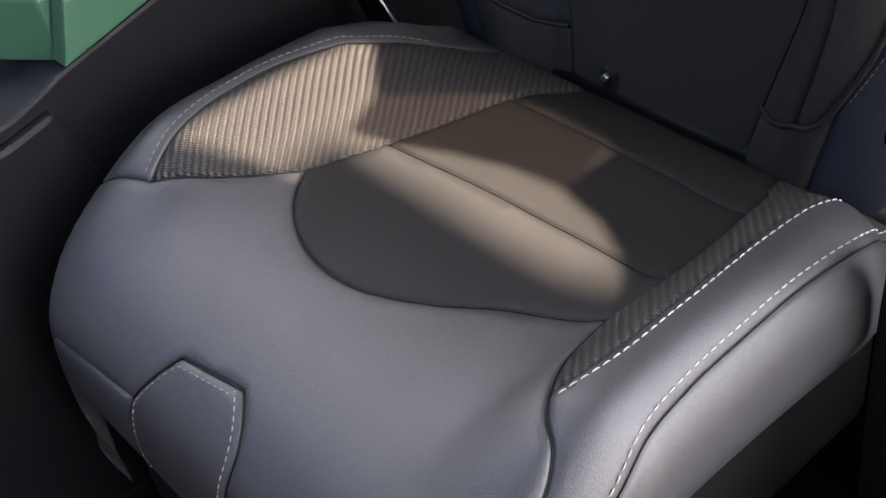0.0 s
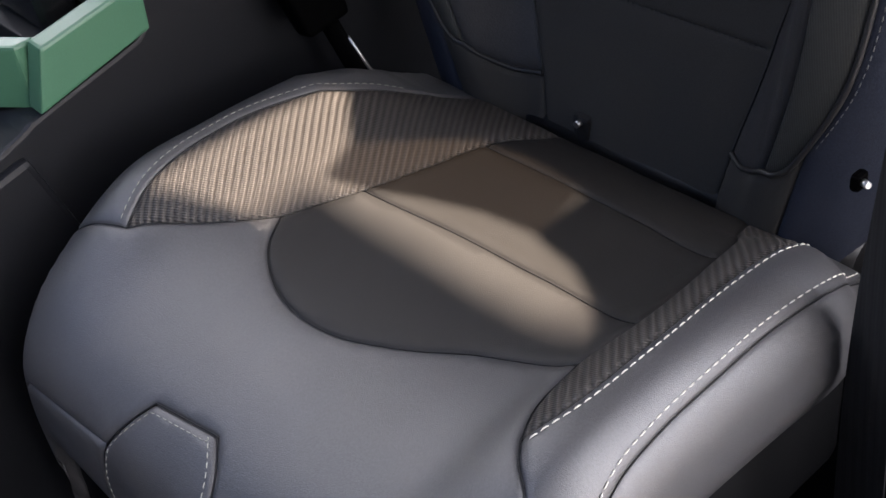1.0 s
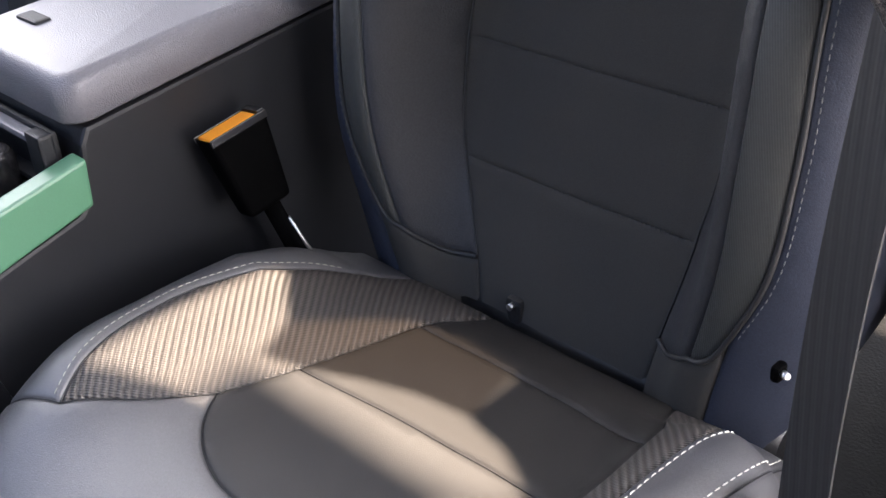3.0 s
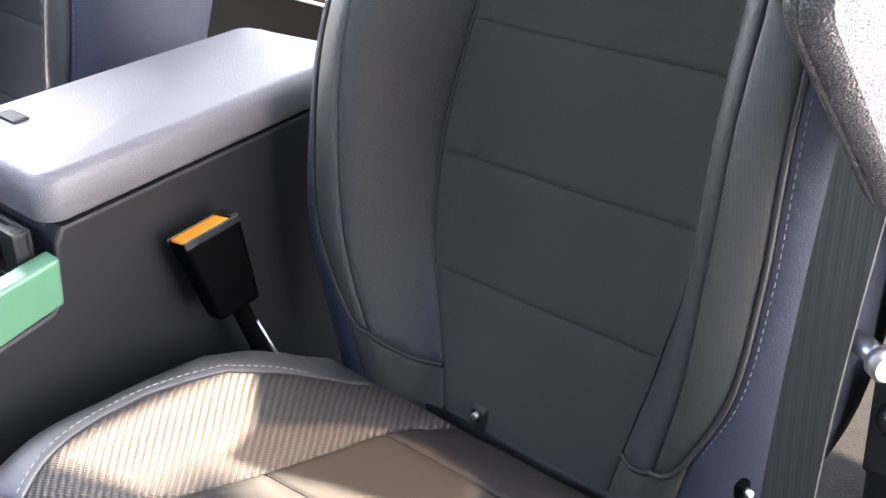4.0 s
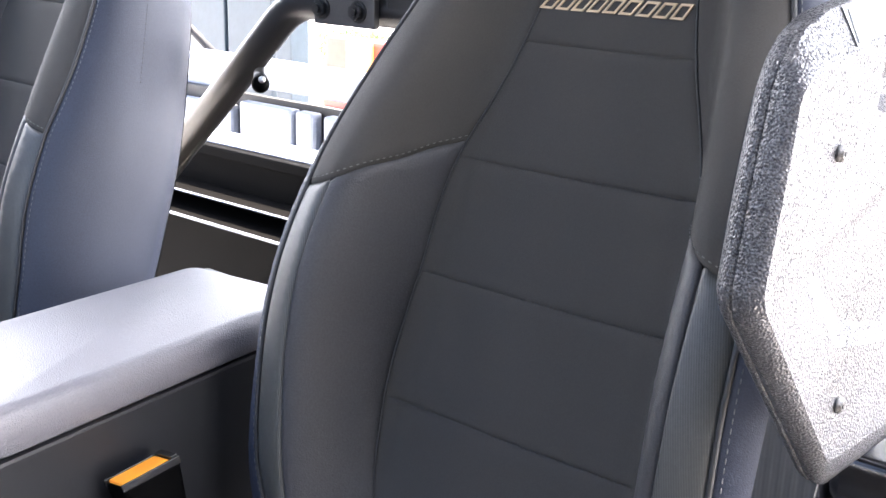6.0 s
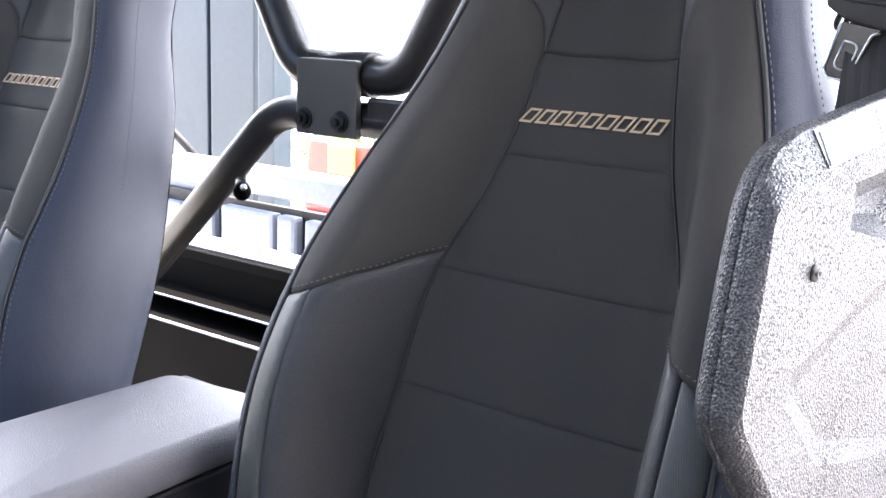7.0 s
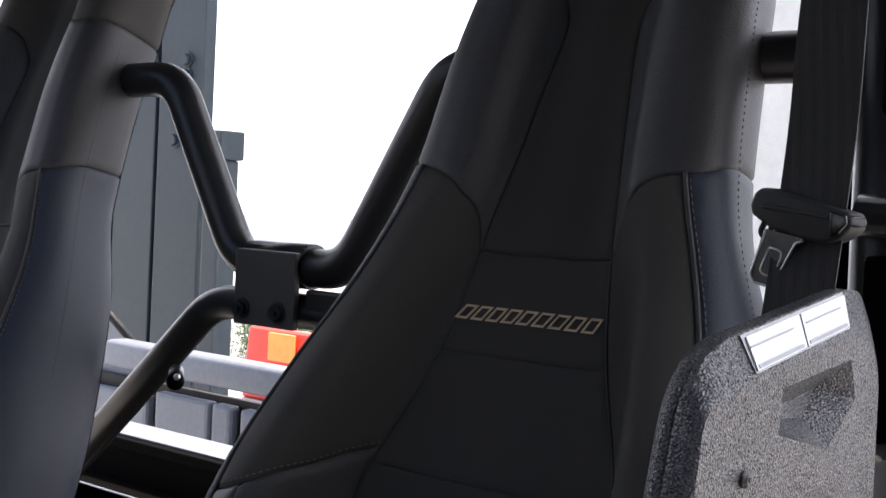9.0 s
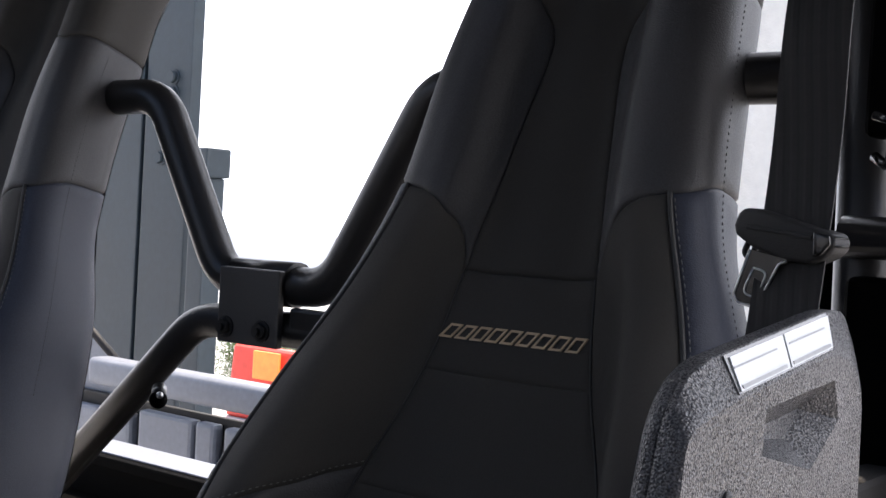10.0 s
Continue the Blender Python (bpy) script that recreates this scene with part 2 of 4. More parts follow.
def curve(*points, step=0.006):
    """A smooth line in the plane of a cover through a few points."""
    pts = np.array(points, float)
    if len(pts) > 2:
        run = np.r_[0, np.cumsum(np.linalg.norm(np.diff(pts, axis=0), axis=1))]
        pts = spline(np.c_[run, pts], np.linspace(0, run[-1], 12 * len(pts)))
    return [tuple(p) for p in resample(pts, step)]


def join(*lines):
    out = []
    for line in lines:
        for p in line:
            if not out or math.dist(p, out[-1]) > 1e-4:
                out.append(tuple(p))
    if math.dist(out[0], out[-1]) < 1e-4:
        out.pop()
    return out


def outward(surface, uv, unit):
    e = 1e-3
    du = (surface(uv[:, 0] + e, uv[:, 1]) - surface(uv[:, 0] - e, uv[:, 1]))
    dv = (surface(uv[:, 0], uv[:, 1] + e) - surface(uv[:, 0], uv[:, 1] - e))
    n = np.cross(du, dv) * unit
    return n / np.maximum(np.linalg.norm(n, axis=1, keepdims=True), 1e-9)


def cover(surface, outline, wide=1.0, seam=0.0024, puff=0.0008, step=0.007, sign=1.0):
    """One cut piece of cover on a padded form: its rim dips into the seam. wide: metres for one step of the first parameter."""
    rim = np.array(outline, float) * (wide, 1)
    rim = resample([tuple(p) for p in rim], step * 0.8, closed=True)[:-1]
    nxt, prv = np.roll(rim, -1, 0), np.roll(rim, 1, 0)
    turn = nxt - prv
    area = 0.5 * np.sum(rim[:, 0] * nxt[:, 1] - nxt[:, 0] * rim[:, 1])
    inward = np.stack([-turn[:, 1], turn[:, 0]], 1) * (1 if area > 0 else -1)
    inward /= np.maximum(np.linalg.norm(inward, axis=1, keepdims=True), 1e-9)

    def from_rim(p):
        a, d = rim, nxt - rim
        w = np.clip(((p[:, None] - a) * d).sum(-1) / np.maximum((d * d).sum(-1), 1e-12), 0, 1)
        return np.linalg.norm(p[:, None] - (a + w[..., None] * d), axis=-1).min(1)

    def inside(p):
        a, b = rim, nxt
        hit = (a[:, 1] > p[:, None, 1]) != (b[:, 1] > p[:, None, 1])
        dy = np.where(np.abs(b[:, 1] - a[:, 1]) < 1e-12, 1e-12, b[:, 1] - a[:, 1])
        return ((hit & (p[:, None, 0] < (b[:, 0] - a[:, 0]) * (p[:, None, 1] - a[:, 1]) / dy + a[:, 0])).sum(1) % 2).astype(bool)

    lo, hi = rim.min(0), rim.max(0)
    gx, gy = np.arange(lo[0], hi[0], step), np.arange(lo[1], hi[1], step)
    cloud = np.stack(np.meshgrid(gx, gy, indexing="ij"), -1).reshape(-1, 2)
    cloud[:, 0] += (np.arange(len(cloud)) % len(gy) % 2) * step / 2
    inner = []
    for some, far in ((rim + inward * 0.0012, 0.0010), (rim + inward * 0.0032, 0.0027), (cloud, 0.0065)):
        some = some[inside(some)]
        if len(some):
            inner.append(some[from_rim(some) > far])
    pts = np.concatenate([rim] + inner)
    count = len(rim)
    co, _, faces, *_ = delaunay_2d_cdt([Vector(p) for p in pts], [(i, (i + 1) % count) for i in range(count)], [], 1, 1e-6)
    flat = np.array([tuple(c) for c in co])
    away = from_rim(flat)
    uv = flat / (wide, 1)
    lift = -seam * np.exp(-((away / 0.0015) ** 2)) + puff * (1 - np.exp(-away / 0.02))
    place = surface(uv[:, 0], uv[:, 1]) + lift[:, None] * outward(surface, uv, sign)
    bm = bmesh.new()
    vert = [bm.verts.new(p) for p in place]
    for f in faces:
        if len(set(f)) > 2:
            try:
                bm.faces.new([vert[i] for i in (f if sign > 0 else f[::-1])]).smooth = True
            except ValueError:
                pass
    return bm


def stitches(surface, line, wide=1.0, long=0.0046, gap=0.0030, thick=0.0009, sign=1.0, across=False, lift=0.0006):
    """A row of thread stitches lying on a cover along a line."""
    pts = np.array(line, float)
    pts = resample([tuple(p) for p in pts * (wide, 1)], 0.001) / (wide, 1)
    place = surface(pts[:, 0], pts[:, 1])
    normal = outward(surface, pts, sign)
    run = np.r_[0, np.cumsum(np.linalg.norm(np.diff(place, axis=0), axis=1))]
    bm = bmesh.new()
    at = 0.002
    while at + long < run[-1]:
        a, b = (Vector([np.interp(s, run, place[:, k]) for k in range(3)]) for s in (at, at + long))
        n = Vector([np.interp(at, run, normal[:, k]) for k in range(3)])
        n.normalize()
        way = (b - a).normalized()
        side = way.cross(n)
        if across:
            mid = (a + b) / 2
            a, b, side, way = mid - side * 0.0028, mid + side * 0.0028, way, side
        up = n * (lift + thick)
        ring = []
        for p, k in ((a, 0.35), (a.lerp(b, 0.25), 1.0), (a.lerp(b, 0.75), 1.0), (b, 0.35)):
            ring.append([bm.verts.new(p + up * (1 if k == 1 else 0.3) + k * thick * (math.cos(j * math.pi / 3) * side + math.sin(j * math.pi / 3) * n)) for j in range(6)])
        for r, s in zip(ring, ring[1:]):
            for j in range(6):
                bm.faces.new((r[j], r[(j + 1) % 6], s[(j + 1) % 6], s[j])).smooth = True
        at += long + gap
    return bm


def spline(points, u):
    """A smooth curve (Catmull-Rom) through points, whose first number is the parameter."""
    pts = np.array(points, float)
    u = np.asarray(u, float)
    k = np.clip(np.searchsorted(pts[:, 0], u) - 1, 0, len(pts) - 2)
    slope = np.gradient(pts[:, 1:], pts[:, 0], axis=0)
    h = pts[k + 1, 0] - pts[k, 0]
    w = (np.clip(u, pts[0, 0], pts[-1, 0]) - pts[k, 0]) / h
    w, h = w[..., None], h[..., None]
    return ((2 * w**3 - 3 * w**2 + 1) * pts[k, 1:] + (w**3 - 2 * w**2 + w) * h * slope[k]
            + (3 * w**2 - 2 * w**3) * pts[k + 1, 1:] + (w**3 - w**2) * h * slope[k + 1])


SEAT_X, SEAT_Z = -0.561, 0.838
# cushion, across: parameter, half-width, rise; lengthways: parameter, y, drop, width, bolster
CUSHION_ACROSS = [(0, 0, 0), (0.08, 0.08, 0), (0.13, 0.128, 0.004), (0.165, 0.161, 0.014), (0.19, 0.184, 0.027), (0.215, 0.207, 0.037),
                  (0.235, 0.226, 0.038), (0.255, 0.243, 0.028), (0.28, 0.257, 0.006), (0.31, 0.262, -0.024), (0.38, 0.250, -0.072)]
CUSHION_ALONG = [(-0.16, 0.178, -0.165, 0.80, 0.0), (-0.10, 0.168, -0.115, 0.82, 0.0), (-0.05, 0.175, -0.068, 0.86, 0.03), (0.0, 0.205, -0.036, 0.92, 0.15),
                 (0.06, 0.255, -0.013, 0.97, 0.5), (0.12, 0.312, -0.001, 1.0, 0.95), (0.20, 0.392, 0.003, 1.0, 1.0), (0.30, 0.492, -0.001, 1.0, 1.0),
                 (0.36, 0.548, -0.006, 1.0, 1.0), (0.385, 0.568, -0.010, 0.985, 0.85), (0.41, 0.582, -0.014, 0.95, 0.4), (0.46, 0.625, -0.03, 0.90, 0.0)]


def cushion(p, q):
    """A point of the cushion: p across (0 in the middle), q from the front's lower edge to the back."""
    p, q = np.broadcast_arrays(np.asarray(p, float), np.asarray(q, float))
    a, b = spline(CUSHION_ACROSS, np.abs(p)), spline(CUSHION_ALONG, q)
    fade = np.where(p < 0, 1 - 0.75 * np.clip((q - 0.29) / 0.09, 0, 1), 1.0)
    rise = np.where(a[..., 1] > 0, a[..., 1] * b[..., 3] * fade, a[..., 1])
    rise = np.where((a[..., 1] <= 0.02) & (np.abs(p) > 0.23), a[..., 1] - 0.02 * (1 - b[..., 3] * fade), rise)
    return np.stack([SEAT_X + np.sign(p) * a[..., 0] * b[..., 2], b[..., 0], SEAT_Z + b[..., 1] + rise], -1)


# backrest, across: parameter, share of half-width, share of bolster, set back; up: height, half-width, bolster, lean
LEAN = radians(20)
BACK_X, BACK_FOOT = -0.569, (0.652, 0.90)
BACK_ACROSS = [(0, 0, 0, 0), (0.40, 0.40, 0.0, 0), (0.51, 0.51, 0.05, 0), (0.60, 0.60, 0.46, 0), (0.68, 0.675, 0.90, 0), (0.74, 0.735, 1.0, 0), (0.80, 0.80, 0.985, 0), (0.86, 0.87, 0.93, 0.001),
               (0.93, 0.965, 0.80, 0.003), (1.0, 1.035, 0.56, 0.006), (1.06, 1.06, 0.30, 0.010), (1.12, 1.06, 0.10, 0.021), (1.25, 1.03, 0.0, 0.060), (1.4, 0.94, 0.0, 0.095)]
HEAD_ACROSS = [(0, 0, 0, 0), (0.28, 0.30, 0.0, 0), (0.40, 0.43, 0.30, 0), (0.50, 0.53, 0.82, 0), (0.60, 0.61, 0.98, 0), (0.77, 0.76, 1.0, 0), (0.86, 0.86, 0.95, 0.001),
               (0.93, 0.95, 0.80, 0.003), (1.0, 1.0, 0.52, 0.006), (1.06, 1.01, 0.26, 0.011), (1.12, 1.0, 0.08, 0.020), (1.25, 0.97, 0.0, 0.055), (1.4, 0.88, 0.0, 0.080)]
BACK_UP = [(-0.12, 0.195, 0.010, -0.012), (-0.06, 0.216, 0.028, -0.004), (0.03, 0.246, 0.060, 0.0), (0.12, 0.252, 0.084, 0.0), (0.22, 0.250, 0.099, 0.0), (0.32, 0.240, 0.089, 0.0),
           (0.42, 0.214, 0.066, 0.0), (0.52, 0.183, 0.042, 0.0), (0.62, 0.156, 0.036, 0.0), (0.74, 0.142, 0.036, 0.004), (0.84, 0.132, 0.034, 0.0), (0.93, 0.122, 0.030, -0.004), (1.0, 0.096, 0.025, -0.035)]


def backrest(p, b):
    """A point of the backrest: p across (1 at the side's edge), b up along it in metres."""
    p, b = np.broadcast_arrays(np.asarray(p, float), np.asarray(b, float))
    h = np.clip((b - 0.48) / 0.14, 0, 1)[..., None]
    h = h * h * (3 - 2 * h)
    a, u = (1 - h) * spline(BACK_ACROSS, np.abs(p)) + h * spline(HEAD_ACROSS, np.abs(p)), spline(BACK_UP, b)
    out = a[..., 1] * u[..., 1] - a[..., 2] + u[..., 2]
    c, s = math.cos(LEAN), math.sin(LEAN)
    return np.stack([BACK_X + np.sign(p) * a[..., 0] * u[..., 0], BACK_FOOT[0] + s * b - c * out, BACK_FOOT[1] + c * b + s * out], -1)


# ---- bucket seat ----
seat = thing("bucket_seat", (SEAT_X, 0.40, 0.62), "black leatherette bucket seat with ribbed mesh bolsters and white stitching", "seat", "seats of the vehicle")


def cushion_panel(name, outline, mat, label="", **kw):
    return part(name, cover(cushion, outline, 1.0, sign=1.0, **kw), mat, seat, label)


mesh_outer = curve((-0.200, 0.088), (-0.208, 0.112), (-0.214, 0.144), (-0.219, 0.18), (-0.219, 0.22), (-0.212, 0.264), (-0.200, 0.32), (-0.185, 0.38), (-0.175, 0.45))
mesh_front = curve((-0.200, 0.088), (-0.158, 0.134), (-0.122, 0.182))
mesh_inner = curve((-0.122, 0.182), (-0.099, 0.246), (-0.086, 0.30), (-0.076, 0.36), (-0.062, 0.45))
loop = curve((-0.122, 0.182), (-0.104, 0.158), (-0.07, 0.136), (-0.036, 0.126), (0.006, 0.127), (0.06, 0.150), (0.108, 0.178), (0.178, 0.198))
cross_front = curve((-0.099, 0.246), (-0.032, 0.253), (0.048, 0.258), (0.118, 0.258), (0.184, 0.246))
cross_rear = curve((-0.076, 0.36), (0.028, 0.362), (0.098, 0.359), (0.173, 0.34))
right_inner = curve((0.178, 0.198), (0.184, 0.246), (0.173, 0.34), (0.150, 0.45))
right_front = curve((0.178, 0.198), (0.188, 0.150), (0.202, 0.126))
ridge_seam = curve((0.202, 0.126), (0.210, 0.156), (0.213, 0.224), (0.210, 0.31), (0.213, 0.36), (0.219, 0.39), (0.224, 0.45))
outer_seam = curve((0.310, -0.16), (0.306, 0.0), (0.298, 0.06), (0.283, 0.112), (0.268, 0.146), (0.263, 0.184), (0.261, 0.236), (0.259, 0.292), (0.261, 0.34), (0.266, 0.40), (0.272, 0.45))
nose_seam = curve((0.202, 0.126), (0.216, 0.112), (0.234, 0.10), (0.248, 0.082), (0.258, 0.04), (0.262, -0.05))
nose_low = curve((0.262, -0.05), (0.262, -0.16))
left_seam = curve((-0.200, 0.088), (-0.236, 0.074), (-0.30, 0.062), (-0.38, 0.058))
badge_left = curve((-0.112, -0.16), (-0.114, -0.094), (-0.104, -0.046))
badge_top_left = curve((-0.104, -0.046), (-0.066, 0.010))
badge_top_right = curve((-0.066, 0.010), (0.004, 0.022))
badge_right = curve((0.004, 0.022), (0.020, 0.004), (0.032, -0.02), (0.036, -0.05))
badge_low_right = curve((0.036, -0.05), (0.040, -0.16))
low_left = curve((-0.38, -0.075), (-0.208, -0.058), (-0.104, -0.046))
low_right = curve((0.036, -0.05), (0.15, -0.06), (0.262, -0.05))

cushion_panel("mesh_insert", join(mesh_front, mesh_inner, mesh_outer[::-1]), MESH, "beige-grey ribbed mesh", step=0.006)
cushion_panel("mesh_insert", join(right_front[::-1], right_inner, ridge_seam[::-1]), MESH, "beige-grey ribbed mesh", step=0.006)
cushion_panel("seat_insert", join(loop, right_inner[: len(right_inner) // 5], cross_front[::-1], mesh_inner[: len(mesh_inner) // 4][::-1]), FRONTCLOTH)
cushion_panel("seat_insert", join(cross_front, [p for p in right_inner if 0.247 < p[1] < 0.34], cross_rear[::-1], [p for p in mesh_inner if 0.248 < p[1] < 0.359][::-1]), INSERT)
cushion_panel("seat_insert", join(cross_rear, [p for p in right_inner if p[1] > 0.341], [p for p in mesh_inner if p[1] > 0.361][::-1]), INSERT)
left_bolster = cushion_panel("bolster", join(left_seam, [(-0.38, 0.45)], mesh_outer[::-1]), LEATHER)
right_bolster = cushion_panel("bolster", join(nose_seam[::-1], ridge_seam, outer_seam[::-1], [(0.310, -0.16), (0.262, -0.16)], nose_low[::-1]), LEATHER)
side_panel = cushion_panel("side_panel", join(outer_seam, [(0.38, 0.45), (0.38, -0.16)]), LEATHER, seam=0.0014)
cushion_panel("front_panel", join(mesh_front, loop, right_front, nose_seam, low_right[::-1], badge_right[::-1], badge_top_right[::-1], badge_top_left[::-1], low_left[::-1], [(-0.38, 0.058)], left_seam[::-1]), LEATHER)
cushion_panel("lower_panel", join(low_left, badge_left[::-1], [(-0.38, -0.16)]), LEATHER)
cushion_panel("lower_panel", join(low_right, nose_low, [(0.262, -0.16), (0.040, -0.16)], badge_low_right[::-1]), LEATHER)
badge = cushion_panel("front_patch", join(badge_left, badge_top_left, badge_top_right, badge_right, badge_low_right), LEATHER, seam=0.0035)


def shifted(line, du, dv):
    return [(u + du, v + dv) for u, v in line]


part("stitching", stitches(cushion, shifted(mesh_outer[: int(len(mesh_outer) * 0.8)], -0.008, 0), long=0.0050, gap=0.0022, thick=0.0004, lift=0.0001), DULLTHREAD, left_bolster, "grey-white stitching")
part("stitching", stitches(cushion, shifted(ridge_seam[: int(len(ridge_seam) * 0.93)], 0.007, 0), long=0.0056, gap=0.0020, thick=0.00055, lift=0.0002), THREAD, right_bolster, "white stitching")
part("stitching", stitches(cushion, shifted([p for p in outer_seam if p[1] > -0.05], -0.008, 0), long=0.0056, gap=0.0020, thick=0.00055, lift=0.0002), THREAD, right_bolster, "white stitching")
inset = join(shifted(badge_left[6:], 0.006, 0), [(-0.098, -0.046), (-0.064, 0.003), (0.001, 0.014)], shifted(badge_right, -0.007, -0.003), shifted(badge_low_right, -0.007, 0))
part("stitching", stitches(cushion, inset, long=0.0044, gap=0.0022, thick=0.0004, lift=0.0001), DULLTHREAD, badge, "grey-white stitching")
part("stitching", stitches(cushion, cross_front, long=0.002, gap=0.002, thick=0.0006, lift=-0.003), DARKTHREAD, seat)
part("stitching", stitches(cushion, cross_rear, long=0.002, gap=0.002, thick=0.0006, lift=-0.003), DARKTHREAD, seat)
part("stitching", stitches(cushion, nose_seam, long=0.003, gap=0.003, thick=0.0006, lift=-0.002), DARKTHREAD, seat)

for line in (loop, mesh_front, mesh_inner, mesh_outer, cross_front, cross_rear, right_inner, right_front, nose_seam, outer_seam[4:], badge_left[3:], join(badge_top_left, badge_top_right), badge_right, badge_low_right, left_seam):
    uv = np.array(line)
    part("seam_cord", pipe([Vector(q) for q in cushion(uv[:, 0], uv[:, 1]) - 0.0012 * outward(cushion, uv, 1.0)], 0.0005, 6), DARKTHREAD, seat)

# backrest
BW = 0.25


def back_panel(name, outline, mat, label="", **kw):
    return part(name, cover(backrest, outline, BW, sign=1.0, **kw), mat, seat, label)


centre_seam = [(-0.12, 0.38), (-0.05, 0.405), (-0.015, 0.44), (0.045, 0.495), (0.12, 0.522), (0.25, 0.518), (0.37, 0.508), (0.465, 0.420), (0.556, 0.368)]


def seam_at(b, sign=-1):
    """How far out the seam beside the middle panels runs; the outboard one stays straight at its foot."""
    half = float(spline(centre_seam, [b])[0, 0])
    return max(half, 0.495) if sign > 0 and b < 0.2 else half


def side_line(lo, hi, sign):
    n = max(3, int((hi - lo) / 0.006))
    return [(sign * seam_at(b, sign), b) for b in np.linspace(lo, hi, n)]


ROWS = (-0.12, 0.030, 0.132, 0.248, 0.355, 0.464, 0.556)


def bow(b):
    """A cross seam, a little lower in the middle."""
    left, right = seam_at(b, -1), seam_at(b, 1)
    return [(p, b - 0.001 * (1 - (p / (right if p > 0 else left)) ** 2)) for p in np.linspace(-left, right, 40)]


for k, (lo, hi) in enumerate(zip(ROWS, ROWS[1:])):
    panel = back_panel("back_insert", join(bow(lo), side_line(lo, hi, 1), bow(hi)[::-1], side_line(lo, hi, -1)[::-1]), SUEDE, seam=0.0016, puff=0.0004, step=0.008)
    if 0 < k < 5:
        part("stitching", stitches(backrest, [(p, b) for p, b in bow(lo) if p > -0.1], BW, long=0.0016, gap=0.0030, thick=0.0005, across=True, lift=-0.0016), DARKTHREAD, panel)

head_edge = curve((0.368, 0.556), (0.400, 0.579), (0.52, 0.602), (0.69, 0.616), (0.90, 0.625), (1.1, 0.645), (1.25, 0.653), (1.4, 0.658))
wing = curve((0.368, 0.556), (0.350, 0.60), (0.305, 0.68), (0.255, 0.775), (0.36, 0.812), (0.75, 0.828), (1.0, 0.835), (1.4, 0.84))


def mirrored(line, sign):
    return [(sign * p, b) for p, b in line]


back_panel("head_insert", join(bow(0.556), wing, [(1.4, 1.0), (-1.4, 1.0)], mirrored(wing, -1)[::-1]), SUEDE, seam=0.003, step=0.008)
yoke = curve((0.508, 0.370), (0.57, 0.356), (0.63, 0.335), (0.705, 0.315), (0.79, 0.303), (0.872, 0.298))
for s in (-1, 1):
    yk, head, wg = (mirrored(line, s) for line in (yoke, head_edge, wing))
    ridge = mirrored(curve((0.872, 0.298), (0.885, 0.335), (0.895, 0.37), (0.90, 0.47), (0.88, 0.556), (0.85, 0.6235)), s)
    low_ridge = mirrored(curve((0.815, -0.012), (0.853, 0.035), (0.872, 0.12), (0.872, 0.20), (0.872, 0.298)), s)
    strip_in = mirrored(curve((0.705, -0.045), (0.720, 0.03), (0.742, 0.15), (0.751, 0.25), (0.755, 0.307)), s)
    strip_foot = mirrored(curve((0.705, -0.045), (0.75, -0.043), (0.79, -0.032), (0.815, -0.012)), s)
    foot = mirrored(curve((seam_at(-0.054, s), -0.054), (0.56, -0.058), (0.635, -0.053), (0.705, -0.045)), s)
    uv = np.array(side_line(-0.054, 0.556, s))
    part("seam_cord", pipe([Vector(q) for q in backrest(uv[:, 0], uv[:, 1]) - 0.0008 * outward(backrest, uv, 1.0)], 0.0011, 6), DARKTHREAD, seat)
    back_panel("head_wing", join(wg, head[::-1]), BACKSKIN, step=0.008)
    upper = [(p, b) for p, b in head if abs(p) < 0.85]
    back_panel("shoulder_panel", join(yk, ridge, upper[::-1], side_line(0.37, 0.556, s)[::-1]), SUEDE, step=0.008)
    lower = back_panel("back_bolster", join(foot, strip_in, [q for q in yk if abs(q[0]) < 0.755][::-1], side_line(-0.054, 0.37, s)[::-1]), BACKSKIN, step=0.008)
    part("stitching", stitches(backrest, shifted(yk, 0, 0.005), BW, long=0.003, gap=0.003, thick=0.00045, lift=0.0002), GREYTHREAD, lower)
    back_panel("trim_strip", join(strip_in, [q for q in yk if abs(q[0]) > 0.755], low_ridge[::-1], strip_foot[::-1]), STRIP, "grey ribbed fabric strip", step=0.006)
    edge = join(low_ridge, ridge)
    tail = [(p, b) for p, b in head if abs(p) > 0.85]
    side = back_panel("back_side_panel", join(edge, tail, [(s * 1.4, 0.658), (s * 1.4, -0.12), (s * 0.82, -0.12)]), SIDESKIN, step=0.009)
    part("stitching", stitches(backrest, [(p + s * 0.018, b) for p, b in edge], BW, long=0.0042, gap=0.0024, thick=0.00045, lift=0.0002), GREYTHREAD, side)
    part("stitching", stitches(backrest, [(s * 1.10, b) for b in np.linspace(0.38, 0.82, 60)], BW, long=0.003, gap=0.003, thick=0.0004), DARKTHREAD, side)
    part("piping", pipe([Vector(backrest(p, b)) for p, b in join(foot, strip_foot, edge)], 0.0022, 8), DARKTHREAD, side)
    back_panel("back_skirt", join([(s * seam_at(-0.12, s), -0.12)], side_line(-0.12, -0.054, s), foot, strip_foot, [(s * 0.82, -0.12)]), SUEDE, "plain black fabric skirt", step=0.009)

